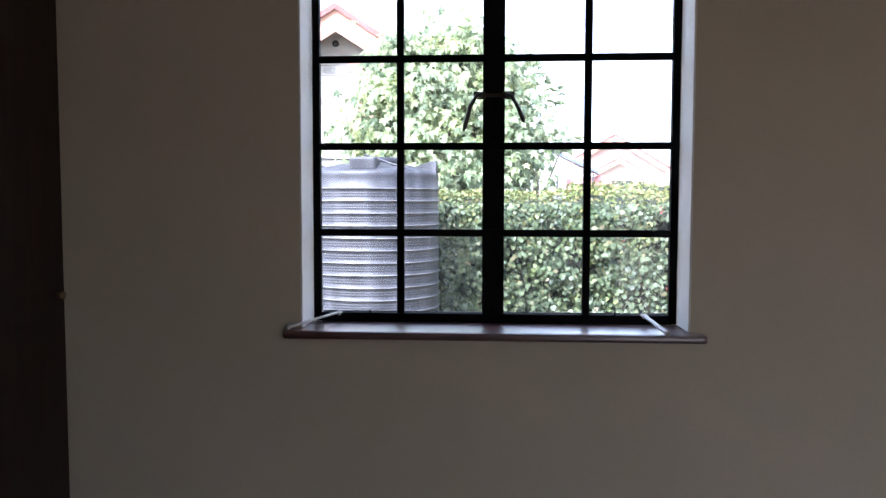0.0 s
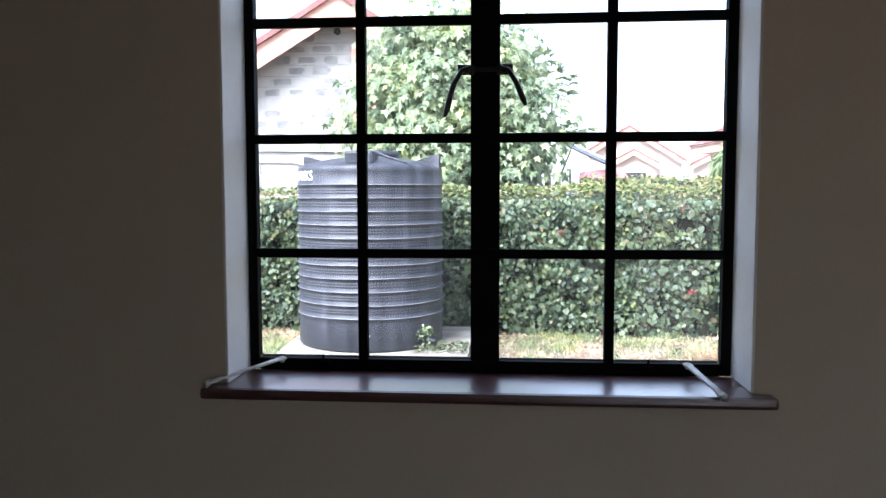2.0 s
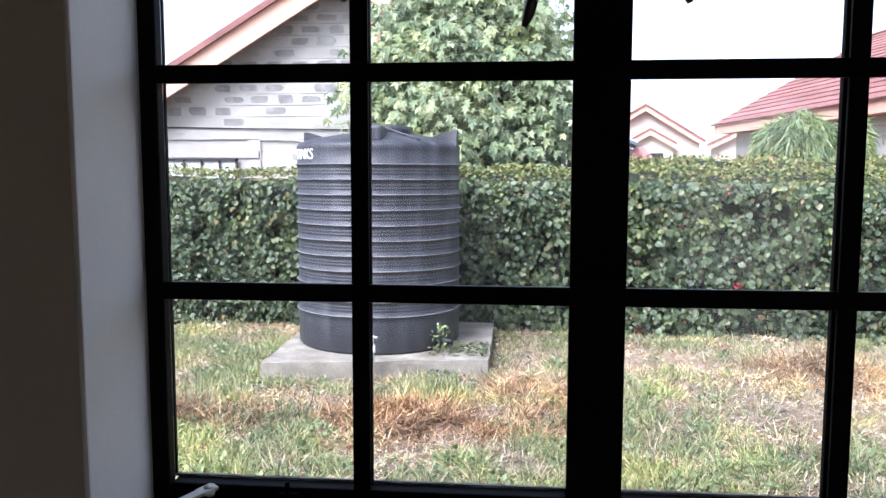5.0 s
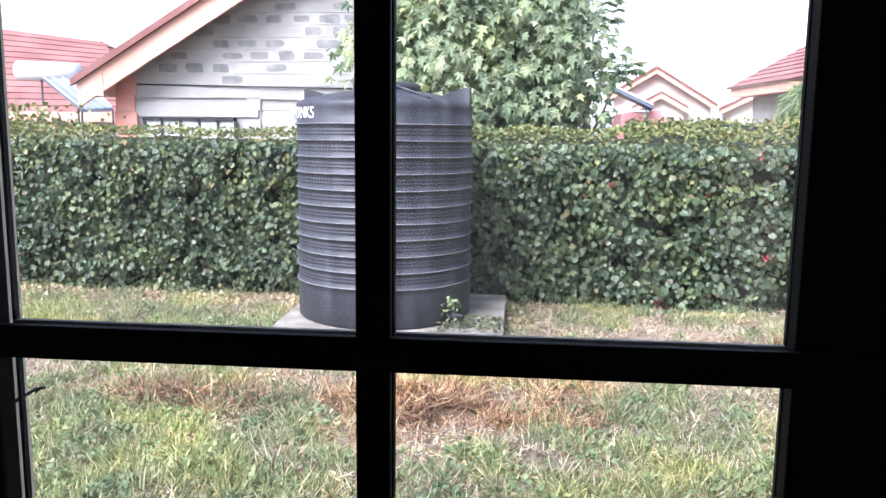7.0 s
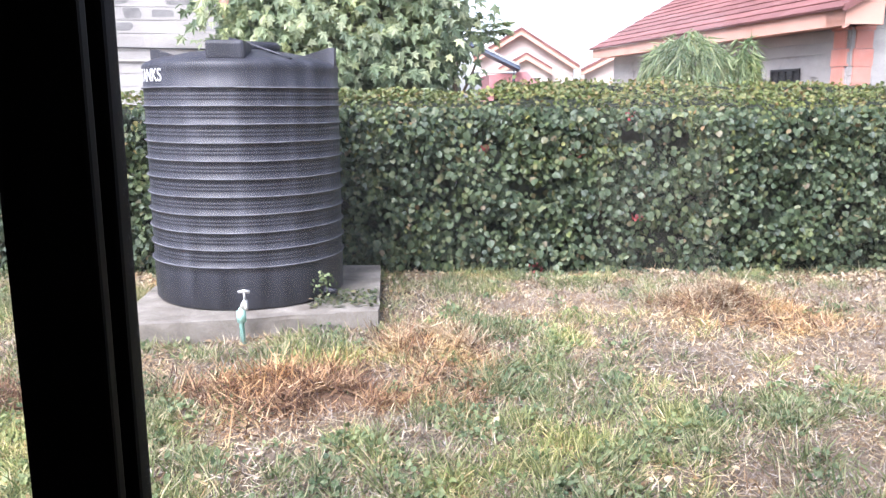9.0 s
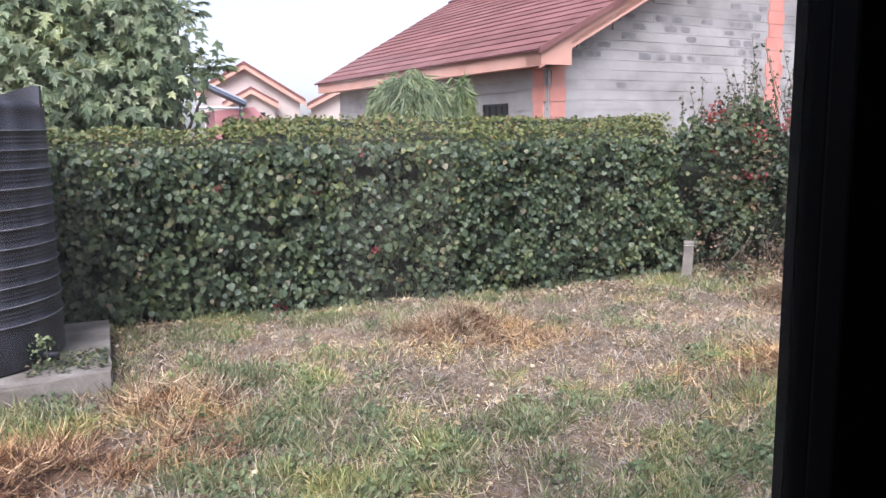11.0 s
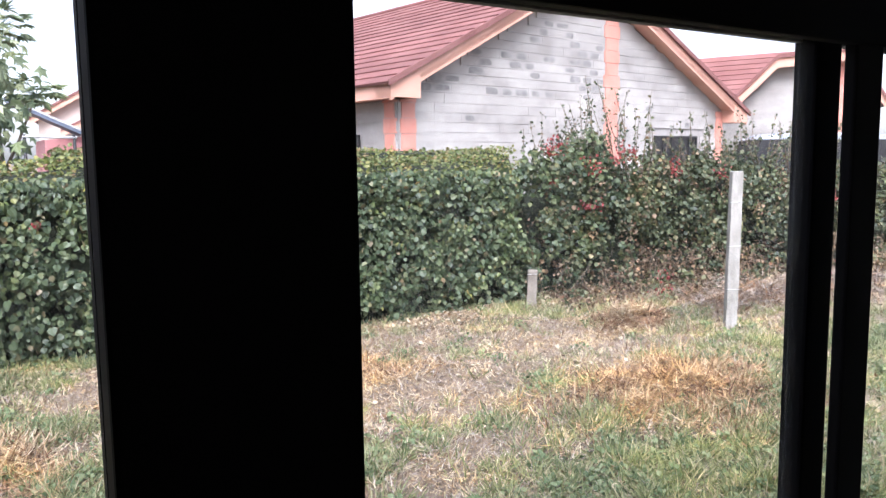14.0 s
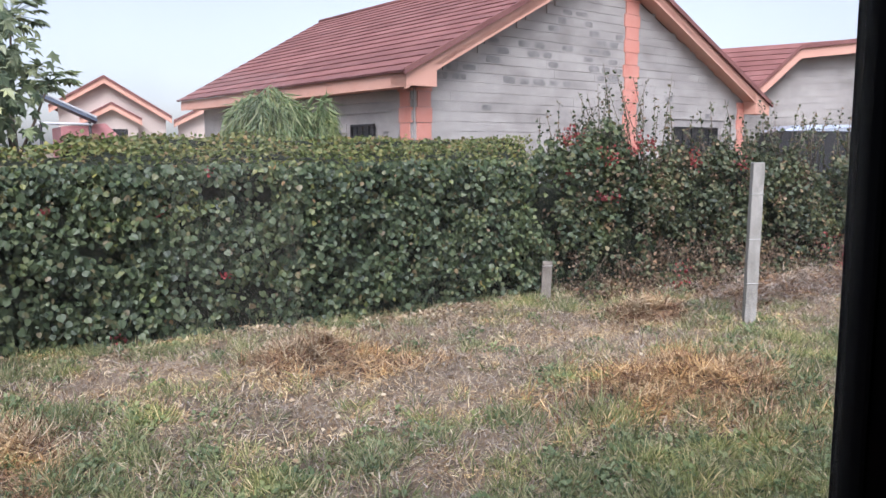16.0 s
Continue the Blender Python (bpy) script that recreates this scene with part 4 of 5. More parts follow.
p, mid_, r_ = lawn_clumps(3800, green_keep, 56, 0.085)
n = len(p)
away = (p - mid_) / r_[:, None]
f = np.stack([away[:, 0] * 0.45 + rng.normal(size=n) * 0.35, away[:, 1] * 0.45 + rng.normal(size=n) * 0.35, np.full(n, 0.6)], 1)
h = rng.uniform(0.05, 0.16, n) * np.exp(-0.18 * (away[:, :2] ** 2).sum(1)) * (0.6 + r_ / 0.11)
tagged(scatter("grass", BLADE_V, BLADE_F, p, f, unit(n) * (1, 1, 0.2), h, GREEN_BLADE, width=rng.uniform(0.005, 0.011, n)), "short uneven green grass in clumps", "grass", kind="stuff")
p = lawn_points(36000, green_keep)
n = len(p)
f = np.stack([rng.normal(size=n) * 0.8, rng.normal(size=n) * 0.8, np.full(n, 0.5)], 1)
tagged(scatter("grass", BLADE_V, BLADE_F, p, f, unit(n) * (1, 1, 0.2), rng.uniform(0.03, 0.08, n), GREEN_BLADE, width=rng.uniform(0.006, 0.012, n)), "thin grass between the clumps", "grass", kind="stuff")
for amount, mat, note in ((80000, STRAW, "dry straw scattered over the lawn"), (70000, GREY_STRAW, "greyed dead grass matted on the soil")):
    p = lawn_points(amount, dry_keep)
    n = len(p)
    p[:, 2] += rng.uniform(0.0, 0.03, n)
    f = unit(n) * (1, 1, 0.3) + (0, 0, 0.08)
    tagged(scatter("straw_litter", BLADE_V, BLADE_F, p, f, unit(n) * 0.4 + (0, 0, 1), rng.uniform(0.03, 0.11, n), mat, width=rng.uniform(0.003, 0.009, n)), note, "straw", kind="stuff")
p = lawn_points(21000, lambda x, y: 0.04 + 0.85 * max(0.0, min(1.0, (y - hedge_y(min(x, 6.9)) + 0.75) / 0.5)), y1=11.2)
n = len(p)
p[:, 2] += rng.uniform(0, 0.03, n)
tagged(scatter("leaf_litter", LEAF_V, LEAF_F, p, unit(n) * (1, 1, 0.3), unit(n) * 0.5 + (0, 0, 1), rng.uniform(0.025, 0.065, n), RUST_STRAW), "brown fallen leaves under the hedge", "leaf litter", kind="stuff")
# broad-leaved weeds in drifts
p, mid_, r_ = lawn_clumps(1000, lambda x, y: max(0.02, min(1.0, 1.5 * (greenness(x, y) - 0.25))) * (1.0 if y < 9.6 else 0.3), 60, 0.12)
n = len(p)
away = (p - mid_) / r_[:, None]
p[:, 2] += rng.uniform(0.15, 1.0, n) * 0.09 * np.exp(-0.4 * (away[:, :2] ** 2).sum(1))
tagged(scatter("lawn_weeds", LEAF_V, LEAF_F, p, unit(n) + away * (0.5, 0.5, 0) + (0, 0, 0.3), unit(n) * 0.5 + (0, -0.2, 1), rng.uniform(0.02, 0.048, n), WEED), "low green broad-leaved weeds in clumps", "weeds", kind="stuff")


def straw_heap(x, y, rx, ry, h, n, material, label, tilt=0.16):
    t = placed("straw_heap", label, "straw heap", "heaps of cut grass", (x, y, GZ))
    vs, fs, R, S = [], [], 7, 26
    for i in range(R + 1):
        for k in range(S):
            a = 2 * math.pi * k / S
            r = i / R
            w_ = 0.85 + 0.8 * lump(math.cos(a) * 1.3 + x, math.sin(a) * 1.3 + y, 4, 1.3)
            px, py = x + math.cos(a) * rx * r * w_, y + math.sin(a) * ry * r * w_
            z = ground_z(px, py) + h * 0.7 * (1 - r * r) * (0.75 + 0.9 * lump(px, py, 5, 4)) - 0.02
            vs.append((px, py, z))
    for i in range(R):
        fs += [(i * S + k, i * S + (k + 1) % S, (i + 1) * S + (k + 1) % S, (i + 1) * S + k) for k in range(S)]
    raw("mound", vs, fs, MATTED_STRAW, t, "matted straw underneath", True)
    n = int(n * 1.7)
    a, r = rng.uniform(0, 2 * math.pi, n), np.sqrt(rng.random(n)) * (1.0 + 0.9 * rng.random(n) ** 3)
    w_ = np.array([0.85 + 0.8 * lump(math.cos(u) * 1.3 + x, math.sin(u) * 1.3 + y, 4, 1.3) for u in a])
    px, py = x + np.cos(a) * rx * r * w_, y + np.sin(a) * ry * r * w_
    lift = np.array([0.75 + 0.9 * lump(u, v, 5, 4) for u, v in zip(px, py)])
    z = np.array([ground_z(u, v) for u, v in zip(px, py)]) + h * np.maximum(0, 1 - r * r) * rng.uniform(0.6, 1.1, n) * lift + rng.uniform(0, 0.03, n)
    f = unit(n) * (1, 1, tilt) + (0, 0, 0.05)
    p = np.stack([px, py, z], 1)
    thin = np.array([lump(u, v, 12, 4.0) for u, v in zip(px, py)])
    for sel, mat in ((thin > -0.05, material), ((thin <= -0.05) & (thin > -0.35), BROWN_STRAW)):
        k = int(sel.sum())
        if k:
            scatter("straws", BLADE_V, BLADE_F, p[sel], f[sel], unit(k) * 0.5 + (0, 0, 1), rng.uniform(0.07, 0.24, k), mat, t, width=rng.uniform(0.005, 0.012, k))["kind"] = "stuff"
    return t


straw_heap(-0.66, 7.28, 0.78, 0.44, 0.15, 2600, BROWN_STRAW, "heap of dark withered cut grass", 0.35)
straw_heap(0.24, 8.2, 0.45, 0.48, 0.14, 1700, RUST_STRAW, "loose heap of reddish straw before the plinth", 0.3)
straw_heap(0.36, 7.45, 0.34, 0.5, 0.06, 900, GOLD_STRAW, "thin spread of tan straw")
straw_heap(-2.4, 7.3, 0.95, 0.32, 0.09, 1300, BROWN_STRAW, "low heap of withered grass on green lawn", 0.3)
straw_heap(2.95, 9.3, 0.58, 0.42, 0.19, 2300, RUST_STRAW, "rounded heap of brown cut grass", 0.3)
straw_heap(3.35, 8.75, 0.62, 0.42, 0.05, 1100, GOLD_STRAW, "thin spread of golden dry grass")
straw_heap(5.3, 6.7, 1.1, 0.9, 0.14, 5200, GOLD_STRAW, "broad flat heap of golden brown straw", 0.25)
straw_heap(7.1, 8.85, 0.62, 0.42, 0.22, 2200, RUST_STRAW, "heap of reddish brown dry cuttings")
straw_heap(10.2, 8.9, 3.0, 0.95, 0.22, 9000, GREY_STRAW, "bank of grey-brown dry cuttings under the bushes")


def grass_tuft(x, y, r, n, h):
    t = placed("grass_tuft", "bright green grass tuft standing above the lawn", "grass tuft", "grass tufts", (x, y, GZ))
    p = np.stack([x + rng.normal(size=n) * r, y + rng.normal(size=n) * r, np.zeros(n)], 1)
    p[:, 2] = [ground_z(a, b_) for a, b_, _ in p]
    f = np.stack([rng.normal(size=n) * 0.5, rng.normal(size=n) * 0.5, np.full(n, 0.9)], 1)
    scatter("blades", BLADE_V, BLADE_F, p, f, unit(n) * (1, 1, 0.2), rng.uniform(0.5, 1, n) * h, GREEN_BLADE, t, width=rng.uniform(0.007, 0.013, n))["kind"] = "stuff"


for x, y, r, n, h in ((4.15, 6.45, 0.16, 260, 0.24), (3.6, 6.9, 0.13, 160, 0.2), (5.0, 5.75, 0.2, 260, 0.18), (-0.6, 8.25, 0.2, 260, 0.16), (-1.6, 6.0, 0.25, 300, 0.2), (0.9, 5.4, 0.3, 300, 0.18), (2.2, 5.6, 0.25, 260, 0.2), (0.6, 8.75, 0.13, 120, 0.14), (1.6, 8.9, 0.12, 120, 0.14), (-2.6, 8.3, 0.3, 260, 0.16)):
    grass_tuft(x, y, r, n, h)


# ---- trees and bushes beyond the hedge ----
def tree(name, label, x, y, base, top, crown, trunk_r, clumps, per, leaf, material, tv, tf, droop=0.6, lean=0.0, group=""):
    """Tapered trunk, limbs to each leaf clump, and leaves hung round the limb ends."""
    t = placed(name, label, "tree", group, (x, y, base))
    cx, cz, rx, ry, rz = crown
    tube("trunk", [(x, y, base - 0.05), (x + 0.05 + lean * 0.3, y, base + (cz - base) * 0.5), (x + (cx - x) * 0.6 + lean, y, cz), (cx, y, cz + rz * 0.6)], [trunk_r, trunk_r * 0.8, trunk_r * 0.55, trunk_r * 0.15], BARK, t)
    pts, fw = [], []
    for k in range(clumps):
        d = unit(1)[0]
        r = rng.uniform(0.35, 1.0) ** 0.6
        c = Vector((cx + d[0] * rx * r, y + d[1] * ry * r, cz + d[2] * rz * r))
        if k % 2 == 0:
            root = Vector((x + (cx - x) * 0.5, y, cz - rz * rng.uniform(0.0, 0.7)))
            tube("limb", [root, (root + c) / 2 + Vector((0, 0, 0.12)), c], [trunk_r * 0.4, trunk_r * 0.25, 0.012], BARK, t, sides=6)
        q = np.array(c) + rng.normal(size=(per, 3)) * (0.22, 0.22, 0.2)
        pts.append(q)
        out = (q - np.array(c)) * 2 + rng.normal(size=(per, 3)) * 0.4
        fw.append(out + (0, -0.15, -droop))
    pts, fw = np.concatenate(pts), np.concatenate(fw)
    n = len(pts)
    scatter("crown", tv, tf, pts, fw, unit(n) * 0.6 + (0, -0.6, 0.8), rng.uniform(0.7, 1.25, n) * leaf, material, t)["kind"] = "stuff"
    return t


tree("tree", "leafy tree with large drooping lobed leaves behind the hedge", -0.6, 13.3, GZ, 4.6, (-0.65, 2.6, 1.6, 0.9, 1.85), 0.11, 230, 58, 0.135, TREE_LEAF, LOBED_V, LOBED_F, 1.3)


def papaya_tree(x, y, crowns):
    """Thin stems, each ending in rosettes of long-stalked fingered leaves."""
    t = placed("papaya_tree", "thin tree with dark fingered leaves against the sky", "tree", "", (x, y, GZ))
    tube("trunk", [(x, y, GZ - 0.05), (x + 0.03, y, 1.4), (x, y, 2.4)], [0.06, 0.05, 0.03], BARK, t)
    for cx, cz, r in crowns:
        tube("limb", [(x, y, 1.3), ((x + cx) / 2, y, (1.4 + cz) / 2 - 0.1), (cx, y, cz)], [0.03, 0.022, 0.014], BARK, t, sides=6)
        loc, fw = [], []
        for k in range(26):
            d = unit(1)[0] * (1, 1, 0.55) + (0, 0, 0.15)
            tip = np.array([cx, y, cz]) + d * r
            tube("stalk", [(cx, y, cz), tuple(tip)], [0.006, 0.004], BUSH_LEAF, t, sides=4)
            side_ = np.cross(d, (0, 0, 1.0))
            side_ /= np.linalg.norm(side_)
            for a in (-1.3, -0.85, -0.4, 0.0, 0.4, 0.85, 1.3):
                loc.append(tip)
                fw.append(d / np.linalg.norm(d) * math.cos(a) + side_ * math.sin(a) + np.array([0, 0, -0.35]))
        n = len(loc)
        scatter("leaves", LEAF_V, LEAF_F, np.array(loc), np.array(fw), unit(n) * 0.3 + (0, -0.3, 1), rng.uniform(0.14, 0.24, n), TREE_LEAF, t, width=rng.uniform(0.06, 0.10, n))["kind"] = "stuff"
    return t


papaya_tree(1.0, 15.0, ((1.08, 3.38, 0.4), (0.8, 3.8, 0.32), (1.52, 2.5, 0.3)))

bush = placed("willowy_bush", "pale green bush of long drooping narrow leaves", "bush", "", (4.85, 14.0, GZ))
tube("trunk", [(4.8, 14.0, GZ - 0.05), (4.85, 14.0, 1.2)], [0.05, 0.03], BARK, bush)
loc, fw = [], []
for k in range(190):
    a, r = rng.uniform(0, 2 * math.pi), math.sqrt(rng.random())
    bx, br, bt = (4.36, 0.52, 2.46) if rng.random() < 0.76 else (5.22, 0.17, 2.36)
    h = bt - 0.55 * r ** 2 * rng.uniform(0.4, 1.3) - 0.12 * rng.random()
    c = np.array([bx + math.cos(a) * br * r, 14 + math.sin(a) * br * 0.8 * r, h])
    m_ = 30
    u = rng.random(m_)
    fall = rng.uniform(0.5, 1.0)
    loc.append(c + np.stack([math.cos(a) * 0.2 * u, math.sin(a) * 0.2 * u, 0.06 * u - fall * u ** 1.8], 1) + rng.normal(size=(m_, 3)) * 0.025)
    fw.append(np.stack([math.cos(a) * 0.5 + rng.normal(size=m_) * 0.35, rng.normal(size=m_) * 0.35 + math.sin(a) * 0.3, -0.35 - 1.9 * u + 0.3 * rng.normal(size=m_)], 1))
loc, fw = np.concatenate(loc), np.concatenate(fw)
n = len(loc)
scatter("crown", BLADE_V, BLADE_F, loc, fw, unit(n) + (0, -0.5, 0.3), rng.uniform(0.13, 0.28, n), BUSH_LEAF, bush, width=rng.uniform(0.016, 0.028, n))["kind"] = "stuff"
for k in range(14):
    a = rng.uniform(0, 2 * math.pi)
    tube("stem", [(4.82, 14, 0.9), (4.8 + math.cos(a) * 0.4, 14 + math.sin(a) * 0.25, 1.6), (4.8 + math.cos(a) * 0.75, 14 + math.sin(a) * 0.4, 1.75)], [0.015, 0.01, 0.005], BARK, bush, sides=5)

# second hedge in the plots behind
far_hedge = placed("far_hedge", "dull olive hedge between the plots behind", "hedge", "", (7, 17, GZ))
vs, fs = [], []
fx = np.arange(1.5, 9.0, 0.25)
for x in fx:
    for dy, z in ((0, GZ - 0.03), (0, 1.3), (0.2, 1.62 + 0.1 * lump(x, 0, 0, 1.2)), (0.9, 1.66 + 0.1 * lump(x, 3, 0, 1.2)), (1.1, GZ - 0.03)):
        vs.append((x, 13.2 + dy, z))
for i in range(len(fx) - 1):
    fs += [(i * 5 + j, i * 5 + j + 1, (i + 1) * 5 + j + 1, (i + 1) * 5 + j) for j in range(4)]
# same shade-coloured shell under the leaves of the far hedge
raw("shade_core", vs, fs, HEDGE_CORE, far_hedge)
n = 5200
q = np.stack([rng.uniform(1.5, 8.8, n), rng.uniform(13.1, 14.1, n), np.zeros(n)], 1)
q[:, 2] = [1.66 + 0.1 * lump(a, 2, 0, 1.2) + rng.uniform(-0.4, 0.06) * (1 if b_ < 13.4 else 0.2) for a, b_, _ in q]
scatter("leaves", LEAF_V, LEAF_F, q, unit(n), unit(n) + (0, -0.8, 0.6), rng.uniform(0.04, 0.08, n), HEDGE_YOUNG, far_hedge)["kind"] = "stuff"


# ---- neighbouring houses ----
BLOCK_ME = bpy.data.meshes.new("block")
bm = bmesh.new()
box_bm(bm, -0.5, 0.5, -0.5, 0.5, -0.5, 0.5)
bm.to_mesh(BLOCK_ME)
bm.free()
BLOCK_ME.materials.append(BLOCK_STONE)
ORANGE_ME = BLOCK_ME.copy()
ORANGE_ME.materials[0] = ORANGE


def laid(name, me, parent, c, u, size):
    """One block, set on a wall that runs along u."""
    ob = new(name, me)
    ob.parent = parent
    nrm = Vector((0, 0, 1)).cross(u)
    ob.matrix_basis = Matrix.Translation(c) @ Matrix((u, nrm, Vector((0, 0, 1)))).transposed().to_4x4() @ Matrix.Diagonal((*size, 1))
    return ob


def courses(parent, o, u, w, z0, inside, limit, holes=(), bw=0.48, bh=0.205, bare=None):
    """Stone courses on the wall from o along u; blocks past the limit are joined."""
    nrm = Vector((0, 0, 1)).cross(u)
    rest_v, rest_f, made, row = [], [], 0, 0
    rock_v, rock_f = [], []
    z = z0
    while z < 6.5:
        s = -0.2 if row % 2 else 0.0
        while s < w:
            a, c = max(s, 0.0), min(s + bw, w)
            mid_s, mid_z = (a + c) / 2, z + bh / 2
            if c - a > 0.12 and inside(a, z + bh) and inside(c, z + bh) and not any(h0 < c and a < h1 and k0 < z + bh and z < k1 for h0, h1, k0, k1 in holes):
                cen = Vector(o) + u * mid_s + Vector((0, 0, mid_z)) - nrm * (0.006 + 0.004 * rng.random())
                sz = (c - a - 0.0015, 0.05, bh - rng.choice([0.003, 0.005, 0.014]))
                if bare and c - a > 0.3 and rng.random() < bare(mid_s, mid_z):
                    # bare rock face, proud of the limewashed joint
                    k, rw, rh = len(rock_v), rng.uniform(0.3, 0.46) * (c - a), rng.uniform(0.28, 0.42) * bh
                    top_ = cen - nrm * 0.0275
                    for q_ in range(10):
                        t_ = 2 * math.pi * q_ / 10
                        ex, ez = abs(math.cos(t_)) ** 0.4 * math.copysign(1, math.cos(t_)), abs(math.sin(t_)) ** 0.4 * math.copysign(1, math.sin(t_))
                        g_ = rng.uniform(0.82, 1.1)
                        rim = u * ex * rw * g_ + Vector((0, 0, ez * rh * g_))
                        rock_v.append(cen - nrm * 0.024 + rim)
                        rock_v.append(top_ + rim * 0.9)
                    rock_f += [(k + 2 * q_, k + (2 * q_ + 2) % 20, k + (2 * q_ + 3) % 20, k + 2 * q_ + 1) for q_ in range(10)] + [tuple(k + 2 * q_ + 1 for q_ in range(10))]
                if made < limit:
                    laid("stone_block", BLOCK_ME, parent, cen, u, sz)
                    made += 1
                else:
                    k = len(rest_v)
                    for dx in (-0.5, 0.5):
                        for dy in (-0.5, 0.5):
                            for dz in (-0.5, 0.5):
                                rest_v.append(cen + u * dx * sz[0] + nrm * dy * sz[1] + Vector((0, 0, dz * sz[2])))
                    rest_f += [tuple(k + i for i in f_) for f_ in ((0, 1, 3, 2), (4, 6, 7, 5), (0, 4, 5, 1), (2, 3, 7, 6), (0, 2, 6, 4), (1, 5, 7, 3))]
            s += bw
        z += bh
        row += 1
    if rock_v:
        raw("rock_faces", rock_v, rock_f, ROCK_FACE, parent, "bare grey rock faces")["kind"] = "stuff"
    if rest_v:
        raw("stone_courses", rest_v, rest_f, BLOCK_STONE, parent)["kind"] = "stuff"


def quoins(parent, o, u, at, z0, z1, wide=0.42, narrow=0.28, step=0.31):
    nrm = Vector((0, 0, 1)).cross(u)
    z, k = z0, 0
    while z < z1:
        h = min(step, z1 - z)
        wd = (wide if k % 2 == 0 else narrow + 0.05) + rng.uniform(-0.03, 0.03)
        laid("quoin", ORANGE_ME, parent, Vector(o) + u * at + Vector((0, 0, z + h / 2)) - nrm * 0.03, u, (wd, 0.07, h - 0.01))
        z += step
        k += 1


def roof_plane(parent, e0, e1, r1, r0, n=16, thick=0.026):
    """Stepped courses of pressed roof sheet, from the eave e0-e1 up to the ridge r0-r1."""
    e0, e1, r1, r0 = (Vector(v) for v in (e0, e1, r1, r0))
    nrm = (e1 - e0).cross(r0 - e0).normalized()
    if nrm.z < 0:
        nrm = -nrm
    for i in range(n):
        a, c = i / n, (i + 1) / n
        p = [e0.lerp(r0, a), e1.lerp(r1, a), e1.lerp(r1, c), e0.lerp(r0, c)]
        if (p[1] - p[0]).length < 0.02 and (p[2] - p[3]).length < 0.02:
            continue
        segs = max(2, int((p[1] - p[0]).length / 0.45))
        vs, fs = [], []
        for s in range(segs + 1):
            t = s / segs
            lo, up = p[0].lerp(p[1], t), p[3].lerp(p[2], t)
            vs += [lo - nrm * 0.02, lo + nrm * (thick + 0.006 * (s % 2)), up + nrm * 0.004]
        for s in range(segs):
            k = 3 * s
            fs += [(k, k + 3, k + 4, k + 1), (k + 1, k + 4, k + 5, k + 2)]
        raw("roof_sheet", vs, fs, ROOF_RED, parent)
    # verge trim that closes the sheet ends
    out = (e0 - e1).normalized() * 0.02
    q0, q1 = e0 + out + Vector((0, 0, 0.06)), r0 + out + Vector((0, 0, 0.06))
    prism("verge_trim", [q0, q1, q1 - Vector((0, 0, 0.12)), q0 - Vector((0, 0, 0.12))], -out * 3, ROOF_RED, parent)


def board(name, a, c, drop, depth, material, parent, label=""):
    """A fascia or barge board from a to c, drop deep, pushed along depth."""
    a, c = Vector(a), Vector(c)
    return prism(name, [a, c, c - Vector((0, 0, drop)), a - Vector((0, 0, drop))], depth, material, parent, label)


def small_window(parent, o, u, s0, s1, z0, z1, bars, curtain):
    nrm = Vector((0, 0, 1)).cross(u)

    def at(s, z, d):
        return Vector(o) + u * s + Vector((0, 0, z)) - nrm * d
    wi = new("window")
    wi.parent = parent
    raw("opening", [at(s0, z0, 0.045), at(s1, z0, 0.045), at(s1, z1, 0.045), at(s0, z1, 0.045)], [(0, 1, 2, 3)], CURTAIN if curtain else WIN_DARK, wi)
    for a, c, k0, k1 in [(s0, s1, z1 - 0.05, z1), (s0, s1, z0, z0 + 0.05), (s0, s0 + 0.05, z0, z1), (s1 - 0.05, s1, z0, z1)] + [(s0 + (s1 - s0) * k / bars - 0.02, s0 + (s1 - s0) * k / bars + 0.02, z0, z1) for k in range(1, bars)]:
        prism("window_frame", [at(a, k0, 0.05), at(c, k0, 0.05), at(c, k1, 0.05), at(a, k1, 0.05)], -nrm * 0.03, WIN_DARK, wi)
    for k in range(bars):
        a, c = s0 + (s1 - s0) * k / bars + 0.03, s0 + (s1 - s0) * (k + 1) / bars - 0.03
        pane = raw("pane", [at(a, z0, 0.06), at(c, z0, 0.06), at(c, z1, 0.06), at(a, z1, 0.06)], [(0, 1, 2, 3)], GLASS, wi)
        pane.visible_shadow = False


# house with the tall grey gable
ha = placed("house", "grey stone-block house with orange trim and steep gable", "house", "neighbouring houses", (-4.7, 18, GZ))
HY = 15.5


def rake_a(x):
    return min(2.30 + 0.597 * (x + 7.62), 5.12 - 0.64 * (x + 2.9))


prism("wall", [(-7.2, HY, GZ - 0.05), (-2.2, HY, GZ - 0.05), (-2.2, HY, 4.55), (-2.9, HY, 4.99), (-7.2, HY, 2.45)], (0, 8, 0), MORTAR, ha)
ux = Vector((1, 0, 0))
courses(ha, (-7.2, HY, 0), ux, 5.0, 1.05, lambda s, z: z < rake_a(s - 7.2) - 0.02, 290, [(0.45, 2.3, 0.2, 2.02)], bare=lambda s, z: max(0.0, min(0.85, 0.55 + 0.9 * lump(s, z, 2, 1.2))) if z > 2.55 else 0.04)
quoins(ha, (-7.2, HY, 0), ux, 0.2, 0.9, 2.45)
quoins(ha, (-2.2, HY, 0), ux, -0.25, 0.9, 4.3, 0.52, 0.36)
box("lintel", -6.85, -4.6, HY - 0.035, HY + 0.02, 1.75, 2.0, BAND, ha, "smooth pale lintel band")
small_window(ha, (-7.2, HY, 0), ux, 0.52, 2.22, 0.6, 1.73, 5, True)
